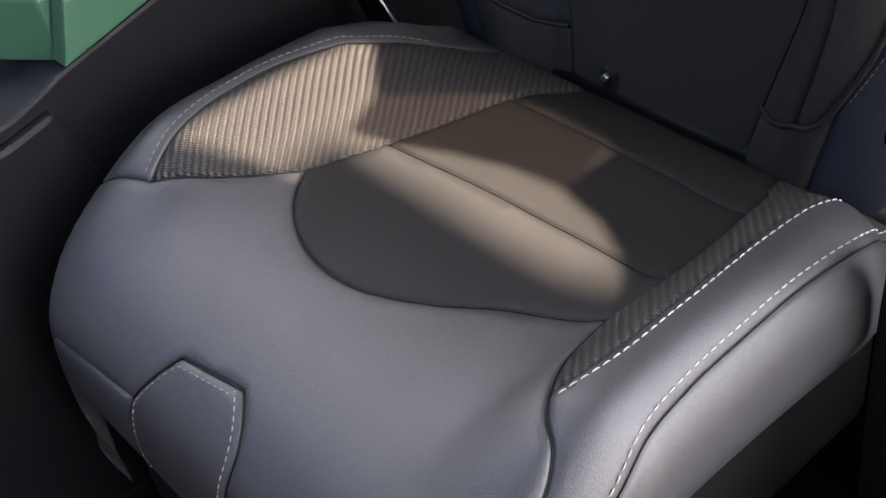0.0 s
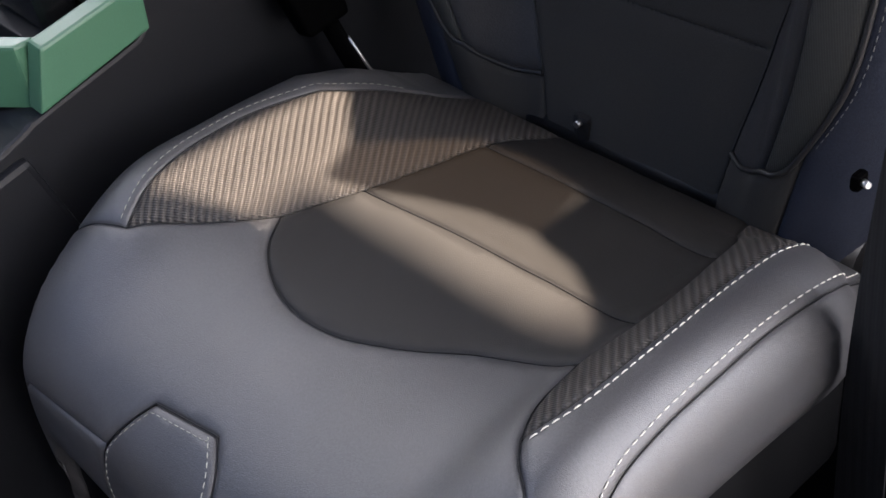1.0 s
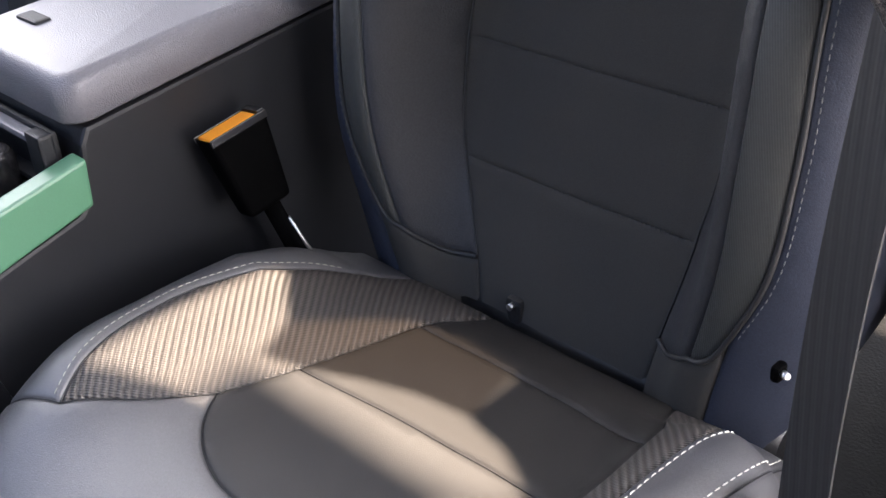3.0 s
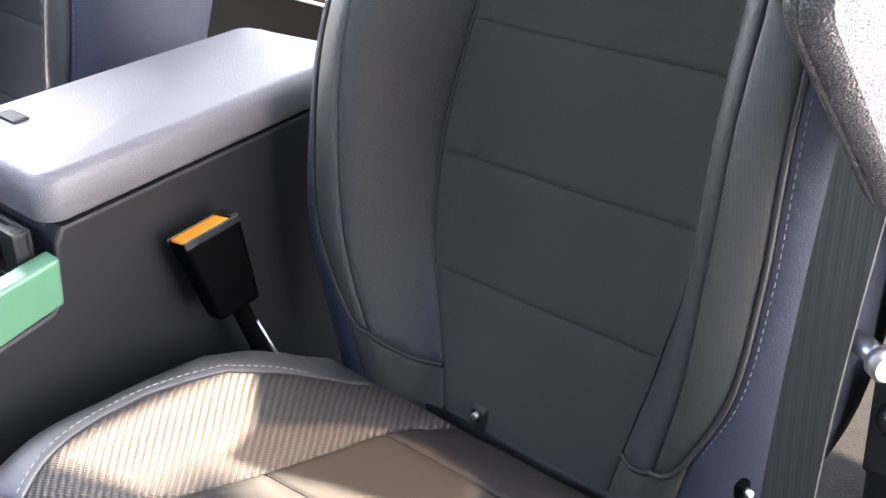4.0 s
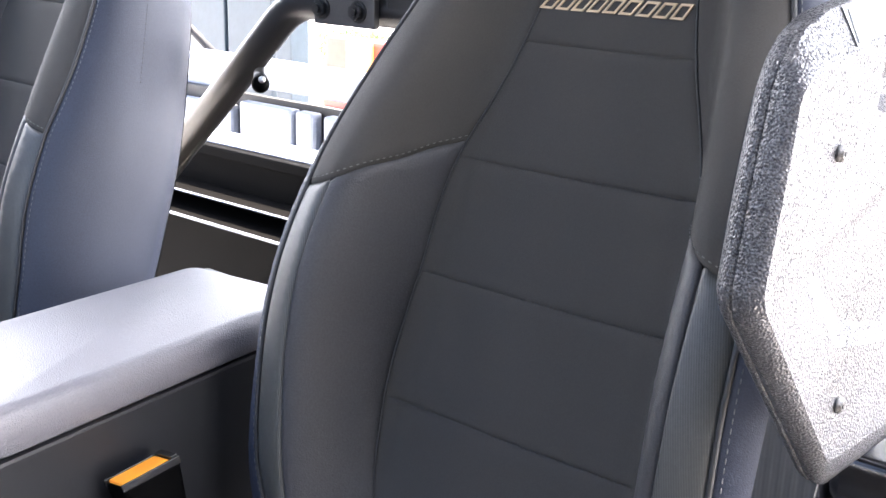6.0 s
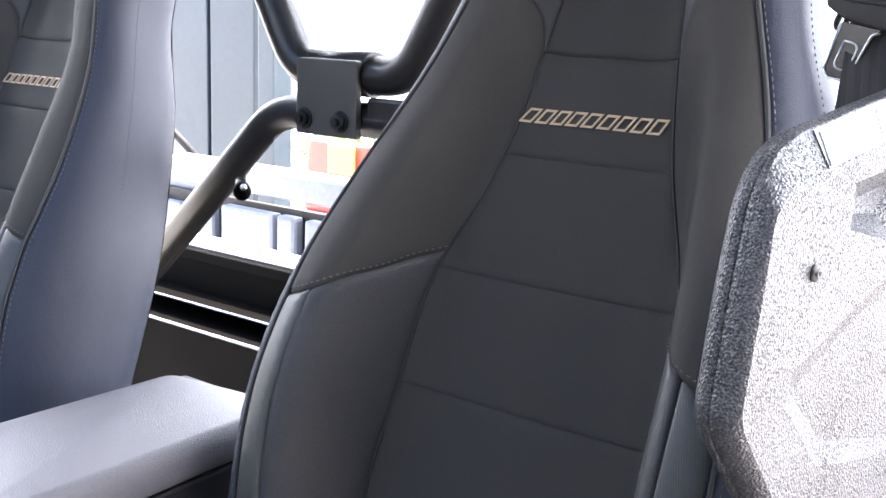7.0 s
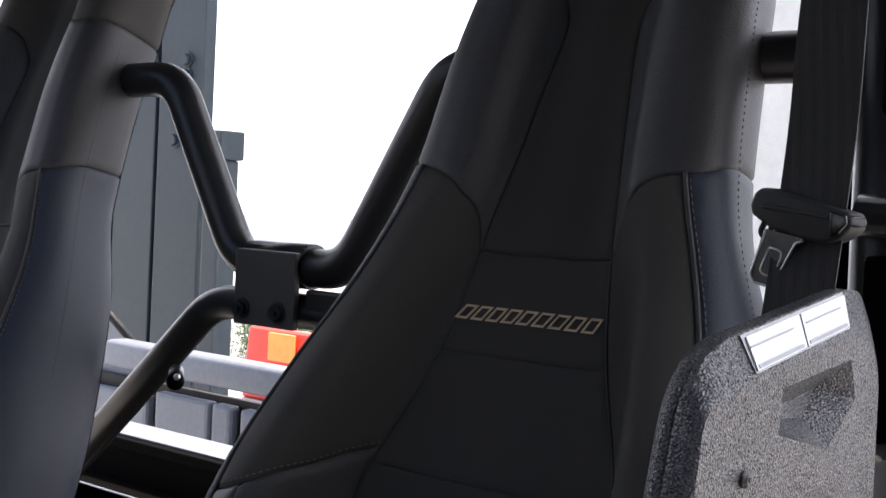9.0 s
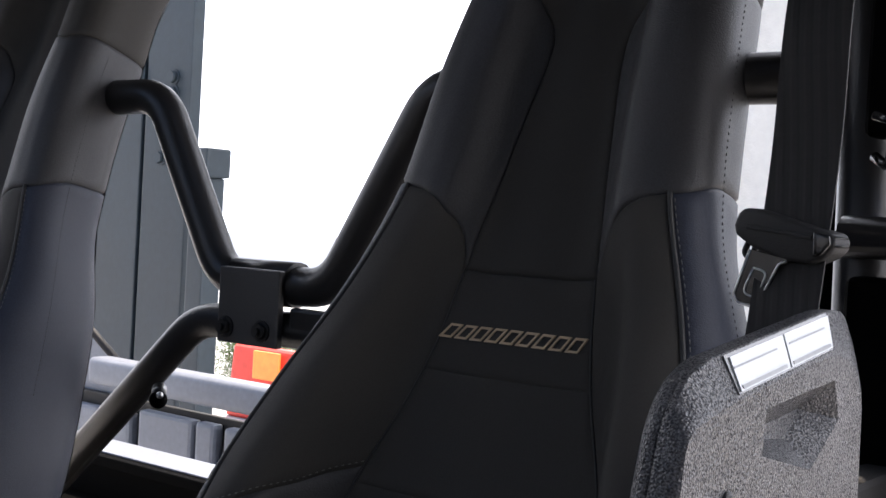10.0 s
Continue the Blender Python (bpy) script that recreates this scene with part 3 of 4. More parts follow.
# embroidered name as nine plain slanted outlines
for k in range(9):
    mark = bmesh.new()
    a, lo, hi, edge_ = -0.378 + k * 0.0842, 0.4934, 0.5064, 0.0019

    def slanted(u, b):
        return (a + u + 3.6 * (b - 0.4997), b)

    ring_in = [slanted(u, b) for u, b in ((0.010, lo + edge_), (0.055, lo + edge_), (0.055, hi - edge_), (0.010, hi - edge_))]
    ring_out = [slanted(u, b) for u, b in ((0.0, lo), (0.065, lo), (0.065, hi), (0.0, hi))]
    uv = np.array(ring_out + ring_in)
    rise_ = outward(backrest, uv, 1.0)
    base = [mark.verts.new(q) for q in backrest(uv[:, 0], uv[:, 1]) - 0.001 * rise_]
    top = [mark.verts.new(q) for q in backrest(uv[:, 0], uv[:, 1]) + 0.0016 * rise_]
    for i in range(4):
        j = (i + 1) % 4
        mark.faces.new((top[i], top[j], top[4 + j], top[4 + i]))
        mark.faces.new((base[i], base[j], top[j], top[i]))
        mark.faces.new((base[4 + j], base[4 + i], top[4 + i], top[4 + j]))
    part("embroidered_mark", mark, BEIGE, seat, "beige slanted embroidered outline")

# hard back shell and base
shell = bmesh.new()
us, vs = np.linspace(-1.4, 1.4, 15), np.linspace(-0.12, 1.0, 24)
P = backrest(*np.meshgrid(us, vs, indexing="ij"))
front = P[[0, -1]]
rows_ = []
for j in range(len(vs)):
    a, b = Vector(front[0, j]), Vector(front[1, j])
    bulge = Vector((0, math.cos(LEAN), -math.sin(LEAN))) * 0.03
    rows_.append([shell.verts.new(a.lerp(b, w) + bulge * math.sin(math.pi * w)) for w in np.linspace(0, 1, 9)])
for r, q in zip(rows_, rows_[1:]):
    for i in range(8):
        shell.faces.new((r[i], q[i], q[i + 1], r[i + 1])).smooth = True
part("back_shell", shell, BLACK, seat, "matt black moulded back shell")
part("seat_base", block((SEAT_X - 0.225, 0.20, 0.62), (SEAT_X + 0.225, 0.62, 0.755), 0.012), BLACK, seat, "matt black seat pan")
part("hinge_bar", rod((SEAT_X - 0.20, 0.645, 0.80), (SEAT_X + 0.215, 0.645, 0.80), 0.02), TUBE, seat)
part("hinge_bracket", block((-0.615, 0.626, 0.80), (-0.597, 0.645, 0.830), 0.005), BLACK, seat)
part("hinge_bolt", rod((-0.606, 0.621, 0.824), (-0.606, 0.628, 0.824), 0.003), STEEL, seat, "bright bolt head")
part("recliner_bracket", block((-0.3215, 0.565, 0.919), (-0.3145, 0.577, 0.931), 0.003), SHEET, seat)
part("recliner_bolt", rod((-0.3145, 0.570, 0.926), (-0.3085, 0.566, 0.928), 0.0026, 12, 0.0008), STEEL, seat, "bright bolt head")
for s in (-1, 1):
    part("seat_rail", block((SEAT_X + s * 0.17 - 0.02, 0.19, 0.565), (SEAT_X + s * 0.17 + 0.02, 0.62, 0.622), 0.005), BLACK, seat)

other = copy_thing(seat, Matrix.Translation((SEAT_X - 0.868, 0.40, 0.604)))
other["label"] = "black leatherette bucket seat beyond the centre console"

# ---- centre console ----
console = thing("centre_console", (-0.98, 0.2, 0.45), "dark grey moulded plastic centre console between the two seats", "console")
outline = [(0.80, 0.45), (0.80, 1.038), (0.647, 1.026), (0.407, 1.004), (0.399, 0.990), (0.392, 0.940), (0.384, 0.932), (0.278, 0.907), (0.268, 0.902), (0.232, 0.890), (-0.35, 0.845), (-0.35, 0.45)]
part("console_body", prism(outline, -1.100, -0.862, 0, 0.004, 2), PLASTIC, console)
part("side_step", prism([(0.262, 0.885), (0.282, 0.81), (0.30, 0.72), (0.30, 0.47), (-0.33, 0.47), (-0.33, 0.83), (0.22, 0.876)], -0.868, -0.8535, 0, 0.006, 2), PLASTIC, console)


def lid_shape(v):
    if v.z > 1.0:
        v.z += (0.075 * (0.8 if v.z > 1.03 else 1.1) if v.x > -0.95 else 0.035) * (v.y - 0.39)
        if v.z > 1.03 and v.x > -0.95:
            v.x -= 0.004
    return v




def lid_ring(inset):
    r, x0, x1, y0, y1 = 0.024, -1.064, -0.857, 0.392, 0.758
    centres = ((x1 - r, y1 - r, 0), (x0 + r, y1 - r, 90), (x0 + r, y0 + r, 180), (x1 - r, y0 + r, 270))
    return [(cx + (r - inset) * math.cos(radians(a + k * 15)), cy + (r - inset) * math.sin(radians(a + k * 15))) for cx, cy, a in centres for k in range(7)]


lid_bm = bmesh.new()
lid_rings = [[lid_bm.verts.new(lid_shape(Vector((x, y, z)))) for x, y in lid_ring(inset)] for z, inset in ((1.007, 0.003), (1.010, 0), (1.033, 0), (1.0385, 0.001), (1.0435, 0.0045), (1.0465, 0.009), (1.0475, 0.013))]
for r, q in zip(lid_rings, lid_rings[1:]):
    for i in range(28):
        lid_bm.faces.new((r[i], r[(i + 1) % 28], q[(i + 1) % 28], q[i]))
lid_bm.faces.new(lid_rings[-1])
lid_bm.faces.new(lid_rings[0][::-1])
lid = part("armrest_lid", lid_bm, LIDSKIN, console, "pale grey padded armrest lid", True)
part("lid_button", block((-1.032, 0.445, 1.045), (-0.995, 0.462, 1.0525), 0.003), BLACK, lid)
part("lid_latch", block((-1.075, 0.388, 1.036), (-1.030, 0.400, 1.046), 0.003), BLACK, lid)
# open tray with a green rim in front of the armrest
tray = thing("storage_tray", (-0.98, 0.345, 0.915), "green painted plastic tray rim set into the console", "tray")
part("side_wall", prism([(0.284, 0.914), (0.393, 0.941), (0.396, 0.983), (0.301, 0.9655)], -0.875, -0.852, 0, 0.003, 2), GREEN, tray)


part("front_wall", prism([(-0.8765, 0.290), (-0.8765, 0.312), (-1.006, 0.224), (-1.006, 0.200)], 0.908, 0.9640, 2, 0.003, 2), GREEN, tray)
part("side_wall", prism([(0.284, 0.914), (0.393, 0.941), (0.396, 0.983), (0.301, 0.9655)], -1.115, -1.0915, 0, 0.003, 2), GREEN, tray)
part("tray_floor", block((-1.085, 0.322, 0.915), (-0.880, 0.392, 0.935), 0.002), BLACK, tray)
slot = thing("storage_slot", (-0.98, 0.40, 0.95), "black recessed storage slot with grey lips", "storage slot")
part("slot_back", block((-1.085, 0.386, 0.937), (-0.885, 0.3915, 1.000), 0.002), BLACK, slot)
part("lip", block((-1.085, 0.374, 0.990), (-0.905, 0.386, 0.996), 0.002), LIDSKIN, slot, "pale grey lip")
part("lip", block((-1.085, 0.372, 0.952), (-0.905, 0.386, 0.958), 0.002), PLASTIC, slot)
part("slot_cheek", block((-0.905, 0.372, 0.945), (-0.880, 0.3865, 1.002), 0.003), PLASTIC, slot)
knob = thing("shift_knob", (-0.985, 0.345, 0.935), "black plastic lever knob in the tray", "knob")
part("knob_body", block((-1.03, 0.335, 0.9355), (-0.925, 0.372, 0.985), 0.012, 3), GLOSSY, knob, "", True)
ring = thing("cup_holder", (-0.965, 0.20, 0.888), "dark grey cup holder ring in the console top", "cup holder")
circle = [(-0.965 + 0.045 * math.cos(a), 0.205 + 0.045 * math.sin(a), 0.896 + 0.0035 * math.sin(a)) for a in np.linspace(0, 2 * math.pi, 40)]
part("rim", pipe(circle, 0.006, 10), LIDSKIN, ring, "grey rim")
part("well", rod((-0.965, 0.205, 0.8885), (-0.965, 0.205, 0.893), 0.042), BLACK, ring)

# ---- seat-belt buckle ----
buckle = thing("belt_buckle", (-0.80, 0.555, 0.78), "black belt buckle with an orange release button on a stalk", "buckle")
axis = (Vector((-0.828, 0.515, 0.982)) - Vector((-0.807, 0.531, 0.880))).normalized()
side = Vector((0.05, 0.99, 0.1))
side = (side - axis * side.dot(axis)).normalized()
deep = axis.cross(side)
frame_ = Matrix((side, deep * 1.35, axis)).transposed().to_4x4()
frame_.translation = Vector((-0.8275, 0.519, 0.9715))


def on_buckle(bm):
    bmesh.ops.transform(bm, verts=bm.verts, matrix=frame_)
    return bm


def taper(v):
    k = 1 - 0.25 * max(0.0, (-0.03 - v.z) / 0.05)
    return Vector((v.x * k, v.y * k, v.z))


body = part("buckle_body", on_buckle(block((-0.030, -0.0125, -0.080), (0.030, 0.0125, 0.0), 0.006, 3, taper)), SHEET, buckle, "", True)
part("release_button", on_buckle(block((-0.0265, -0.0098, -0.004), (0.0215, 0.0098, 0.0022), 0.002, 2)), ORANGE, body, "bright orange release button")
for lo_, hi_ in (((-0.0295, -0.0125, -0.004), (0.029, -0.0108, 0.0030)), ((0.0222, -0.0101, -0.004), (0.029, 0.0101, 0.0042)), ((-0.0295, 0.0102, -0.004), (0.029, 0.0125, 0.0026))):
    part("button_rim", on_buckle(block(lo_, hi_, 0.0008)), GLOSSY, body, "glossy black rim round the button")
part("stalk", pipe([frame_ @ Vector((0.004, 0, -0.078)), frame_ @ Vector((0.010, 0.002, -0.135)), Vector((-0.795, 0.585, 0.78)), Vector((-0.795, 0.60, 0.62))], 0.009, 12, 0.4), SHEET, buckle)
part("stalk_edge", pipe([frame_ @ Vector((0.013, -0.003, -0.100)), frame_ @ Vector((0.019, -0.002, -0.135)), Vector((-0.787, 0.588, 0.78))], 0.0018, 8), STEEL, buckle, "bright steel edge")

# ---- shoulder guard beside the seat ----
guard = thing("shoulder_guard", (-0.26, 0.60, 1.13), "coarse-grained black plastic shoulder guard bolted beside the seat", "guard panel")
# outlines (y, z) of the face and of the widest section behind it; the last number says how far the wall there swells
FACE_EDGE = [(0.557, 1.164), (0.463, 1.276), (0.477, 1.336), (0.483, 1.373), (0.508, 1.379), (0.533, 1.384), (0.660, 1.401), (0.695, 1.394), (0.713, 1.372), (0.716, 1.300), (0.714, 1.200), (0.690, 1.162)]
WIDE_EDGE = [(0.577, 1.141), (0.464, 1.271), (0.477, 1.334), (0.4885, 1.374), (0.501, 1.3925), (0.524, 1.4035), (0.677, 1.424), (0.706, 1.4235), (0.731, 1.394), (0.735, 1.300), (0.732, 1.180), (0.705, 1.142)]
SWELL = [1, 1, 1, 1, 0.5, 0, 0, 0, 0.4, 0.6, 0.8, 1]
# sections: x, how far from the face's outline to the wide one, swelling
SECTIONS = [(-0.2385, 0.0, 0.0), (-0.2398, 0.14, 0.0012), (-0.2425, 0.36, 0.0026), (-0.2462, 0.66, 0.0034), (-0.2505, 1.0, 0.0034), (-0.2540, 1.0, 0.0032), (-0.2544, 1.0, 0.0018), (-0.2550, 1.0, 0.0018),
            (-0.2554, 1.0, 0.0030), (-0.2600, 1.0, 0.0018), (-0.2645, 1.0, -0.0020), (-0.2680, 1.0, -0.0075), (-0.2700, 1.0, -0.0150)]


def guard_shell():
    """A moulded shell in two halves with a parting groove round its wall."""
    bm = bmesh.new()
    rings = []
    n = len(face_round)
    for x, k, out in SECTIONS:
        line = [f.lerp(w, k) for f, w in zip(face_round, wide_round)]
        row = []
        for i, p in enumerate(line):
            along = line[(i + 1) % n] - line[i - 1]
            away = Vector((along.y, -along.x)).normalized()
            if away.dot(p - Vector((0.60, 1.28))) < 0:
                away.negate()
            j, w = divmod(i / 5, 1)
            swell = SWELL[int(j)] if out > 0 else 1.0
            row.append(bm.verts.new((x, *(p + away * out * swell))))
        rings.append(row)
    for k, (a, b) in enumerate(zip(rings, rings[1:])):
        for i in range(n):
            bm.faces.new((a[i], b[i], b[(i + 1) % n], a[(i + 1) % n])).smooth = k > 3 or not 18 <= i <= 38
    bm.faces.new(rings[-1])
    bmesh.ops.recalc_face_normals(bm, faces=bm.faces[:])
    return bm


def round_loop(points, radius):
    n = len(points)
    pts = [Vector(p) for p in points]
    out = []
    for i in range(n):
        a, b, c = pts[i - 1], pts[i], pts[(i + 1) % n]
        u, v = (a - b).normalized(), (c - b).normalized()
        cut = min(radius, 0.42 * (a - b).length, 0.42 * (c - b).length)
        p, q = b + u * cut, b + v * cut
        out += [p.lerp(b, k / 4).lerp(b.lerp(q, k / 4), k / 4) for k in range(5)]
    return out


face_round, wide_round = round_loop(FACE_EDGE, 0.010), round_loop(WIDE_EDGE, 0.012)
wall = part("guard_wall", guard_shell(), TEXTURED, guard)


# the moulded face: a grip recess and a shallow chevron with flat walls; (y, z, depth)
GRIP_RIM = [(0.565, 1.377), (0.691, 1.388), (0.697, 1.376), (0.635, 1.338), (0.552, 1.357)]
GRIP_FLOOR = [(0.590, 1.3625, 0.015), (0.655, 1.368, 0.017), (0.634, 1.353, 0.015), (0.584, 1.3585, 0.014)]
CHEVRON_RIM = [(0.498, 1.285), (0.604, 1.317), (0.682, 1.322), (0.682, 1.208), (0.591, 1.223), (0.550, 1.232)]
CHEVRON_FLOOR = [(0.524, 1.2765), (0.606, 1.3060), (0.676, 1.311), (0.676, 1.216), (0.587, 1.236), (0.563, 1.243)]
CHEVRON_FLOOR = [(y, z, 0.0055 * min(1.0, (0.685 - y) / 0.12)) for y, z in CHEVRON_FLOOR]


def within(points, loop_):
    a, b = np.array(loop_), np.roll(np.array(loop_), -1, 0)
    rise = np.where(np.abs(b[:, 1] - a[:, 1]) < 1e-9, 1e-9, b[:, 1] - a[:, 1])
    hit = ((a[:, 1] > points[:, None, 1]) != (b[:, 1] > points[:, None, 1])) & (points[:, None, 0] < (b[:, 0] - a[:, 0]) * (points[:, None, 1] - a[:, 1]) / rise + a[:, 0])
    return hit.sum(1) % 2 == 1


face_bm = bmesh.new()
grid_y, grid_z = np.arange(0.460, 0.720, 0.005), np.arange(1.160, 1.424, 0.005)
ring_ = np.array([tuple(p) for p in resample([tuple(p) for p in face_round], 0.005, closed=True)[:-1]])
cloud_ = np.stack(np.meshgrid(grid_y, grid_z, indexing="ij"), -1).reshape(-1, 2)
rims_ = [np.array(resample(r, 0.005, closed=True)[:-1]) for r in (GRIP_RIM, CHEVRON_RIM)]
keep_ = within(cloud_, ring_) & ~within(cloud_, GRIP_RIM) & ~within(cloud_, CHEVRON_RIM)
for r in [ring_] + rims_:
    keep_ &= np.linalg.norm(cloud_[:, None] - r, axis=-1).min(1) > 0.0022
loops_ = [ring_] + rims_ + [np.array(GRIP_FLOOR)[:, :2], np.array(CHEVRON_FLOOR)[:, :2]]
start_, ties_ = 0, []
for r in loops_:
    ties_ += [(start_ + i, start_ + (i + 1) % len(r)) for i in range(len(r))]
    start_ += len(r)
co_, _, fc_, *_ = delaunay_2d_cdt([Vector(p) for p in np.concatenate(loops_ + [cloud_[keep_]])], ties_, [], 1, 1e-6)
floor_ = np.array(GRIP_FLOOR + CHEVRON_FLOOR)
vv_ = []
for c in co_:
    gap = np.hypot(floor_[:, 0] - c[0], floor_[:, 1] - c[1])
    deep = floor_[gap.argmin(), 2] if gap.min() < 1e-4 else 0.0
    vv_.append(face_bm.verts.new((-0.2385 - deep, c[0], c[1])))
for f in fc_:
    face_bm.faces.new([vv_[i] for i in f])
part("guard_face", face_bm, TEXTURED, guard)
part("guard_back", prism([tuple(p.lerp(Vector((0.60, 1.28)), 0.14)) for p in wide_round], -0.2745, -0.2704), BLACK, guard)
for y, z in ((0.528, 1.337), (0.560, 1.197), (0.655, 1.262)):
    screw = part("screw", rod((-0.2425, y, z), (-0.2350, y, z), 0.0044, 18, 0.0016), TUBE, guard)
    part("socket", rod((-0.2352, y, z), (-0.2346, y, z), 0.0013, 6), BLACK, screw)


def on_chamfer(u, v, lift):
    """A point on the sloping upper strip of the guard: u along it, v from its lower to its upper edge."""
    lo = Vector((-0.2385, *FACE_EDGE[5])).lerp(Vector((-0.2385, *FACE_EDGE[6])), u)
    hi = Vector((-0.2505, *WIDE_EDGE[5])).lerp(Vector((-0.2505, *WIDE_EDGE[6])), u)
    out = Vector((0.86, 0.0, 0.51))
    return lo.lerp(hi, v) + out * lift


def chamfer_film(corners, low, thick):
    bm = bmesh.new()
    base = [bm.verts.new(on_chamfer(u, v, low)) for u, v in corners]
    top = [bm.verts.new(on_chamfer(u, v, low + thick)) for u, v in corners]
    bm.faces.new(top)
    for i in range(4):
        bm.faces.new((base[i], base[(i + 1) % 4], top[(i + 1) % 4], top[i]))
    bmesh.ops.recalc_face_normals(bm, faces=bm.faces[:])
    return bm


part("clear_film", chamfer_film([(0.04, 0.10), (0.99, 0.10), (0.975, 0.96), (0.09, 0.96)], 0.0004, 0.0007), FILM, guard, "clear glossy plastic film")
for lo_, hi_ in ((0.055, 0.515), (0.530, 0.975)):
    film = part("warning_label", chamfer_film([(lo_, 0.14), (hi_, 0.14), (hi_ + 0.06 * (1 - hi_), 0.88), (lo_ + 0.06 * (1 - lo_), 0.88)], 0.0013, 0.0006), LABEL, guard, "glossy white warning label")
    part("printed_line", chamfer_film([(lo_ + 0.02, 0.17), (hi_ - 0.03, 0.17), (hi_ - 0.028, 0.25), (lo_ + 0.022, 0.25)], 0.0021, 0.0003), PRINT, film)
    part("printed_line", chamfer_film([(lo_ + 0.04, 0.62), (hi_ - 0.06, 0.62), (hi_ - 0.058, 0.66), (lo_ + 0.042, 0.66)], 0.0021, 0.0003), PRINT, film)
part("guard_bracket", block((-0.30, 0.72, 1.20), (-0.272, 0.95, 1.30), 0.006), BLACK, guard)

# ---- seat belt ----
belt = thing("seat_belt", (-0.27, 0.52, 0.62), "black webbing seat belt hanging beside the seat with its tongue", "seat belt")
run_ = [(-0.30, 0.80, 1.78), (-0.283, 0.722, 1.615), (-0.281, 0.705, 1.50), (-0.278, 0.65, 1.30), (-0.272, 0.585, 1.146), (-0.272, 0.548, 1.00), (-0.272, 0.530, 0.83), (-0.262, 0.52, 0.64)]
way_ = np.linspace(0, 7, 60)
mid_ = spline([(k, *p) for k, p in enumerate(run_)], way_)
web = bmesh.new()
rows_ = []
for k, p in zip(way_, mid_):
    turn = radians(-14 + 10 * math.sin(k * 0.9))
    across = Vector((math.cos(turn), math.sin(turn), 0.08)) * 0.0225
    front_ = across.cross(Vector((0, 0.2, 1))).normalized() * 0.0007
    c = Vector(p)
    rows_.append([web.verts.new(c - across * w + front_ * s) for s in (1, -1) for w in ((-1, -0.5, 0, 0.5, 1) if s > 0 else (1, 0.5, 0, -0.5, -1))])
for r, q in zip(rows_, rows_[1:]):
    for i in range(10):
        web.faces.new((r[i], r[(i + 1) % 10], q[(i + 1) % 10], q[i]))
part("webbing", web, WEBBING, belt)
tongue_at = Matrix.Translation((-0.283, 0.700, 1.468)) @ Matrix.Rotation(radians(-12), 4, "Z") @ Matrix.Rotation(radians(6), 4, "Y")


def on_tongue(bm):
    bmesh.ops.transform(bm, verts=bm.verts, matrix=tongue_at)
    return bm


GRIP_OUTLINE = [(-0.0366, 0.0), (-0.0345, 0.008), (-0.030, 0.0118), (-0.0196, 0.0124), (0.022, 0.006), (0.0335, 0.0048), (0.0366, 0.0), (0.036, -0.005), (0.031, -0.0107), (0.0214, -0.016), (0.0036, -0.017), (-0.0196, -0.0125), (-0.0285, -0.0085), (-0.0345, -0.006)]
tongue = part("tongue_grip", on_tongue(prism(GRIP_OUTLINE, -0.011, 0.008, 1, 0.0035, 3)), BLACK, belt, "", True)
part("belt_slot", on_tongue(block((-0.026, -0.0125, -0.001), (0.022, -0.0105, 0.002), 0.0008)), BLACK, tongue)
part("grip_end", on_tongue(prism([(0.0225, 0.004), (0.0335, 0.003), (0.035, -0.002), (0.030, -0.009), (0.0245, -0.011)], -0.0135, -0.0105, 1, 0.0012, 2)), GLOSSY, tongue, "glossy black grip end", True)


def frame_bar(points, r):
    return on_tongue(pipe(rounded(points, 0.004, 4), r, 8))


part("tongue_plate", frame_bar([(-0.0205, -0.012, -0.0134), (-0.0277, -0.012, -0.043), (-0.024, -0.012, -0.0473), (-0.0098, -0.012, -0.0479), (-0.0054, -0.012, -0.0366), (0.0018, -0.012, -0.0188), (0.007, -0.012, -0.0164)], 0.0009), STEEL, tongue, "bright steel tongue edge")
part("tongue_window", frame_bar([(-0.016, -0.012, -0.024), (-0.0214, -0.012, -0.041), (-0.0104, -0.012, -0.042), (-0.0054, -0.012, -0.025), (-0.016, -0.012, -0.024)], 0.0007), STEEL, tongue, "bright steel slot edge")
part("tongue_body", on_tongue(prism([(-0.0205, -0.0134), (-0.0277, -0.043), (-0.024, -0.0473), (-0.0098, -0.0479), (0.0018, -0.0188), (0.007, -0.0150)], -0.0118, -0.0100, 1)), GLOSSY, tongue)
part("plastic_hook", frame_bar([(-0.028, -0.003, -0.008), (-0.031, -0.003, -0.017), (-0.024, -0.003, -0.021), (-0.023, -0.003, -0.010)], 0.002), BLACK, tongue)
guide = thing("belt_guide", (-0.285, 0.74, 1.62), "black plastic belt guide loop on the pillar", "belt guide")
part("guide_body", block((-0.322, 0.712, 1.622), (-0.238, 0.742, 1.652), 0.008, 3), BLACK, guide, "", True)
part("guide_bolt", rod((-0.280, 0.735, 1.66), (-0.280, 0.93, 1.66), 0.014), BLACK, guide)
tag = thing("belt_label", (-0.262, 0.512, 0.80), "white cloth care label sewn to the belt", "label")
tag_bm = bmesh.new()
rows_ = [[tag_bm.verts.new((-0.249 + 0.008 * w * (1.2 - h) + 0.004 * math.sin(3 * h), 0.514 + 0.004 * math.sin(4 * h + w), 0.862 - 0.050 * h + 0.010 * w)) for w in (0, 0.5, 1)] for h in (0, 0.25, 0.5, 0.75, 1)]
for r, q in zip(rows_, rows_[1:]):
    for i in range(2):
        tag_bm.faces.new((r[i], r[i + 1], q[i + 1], q[i]))
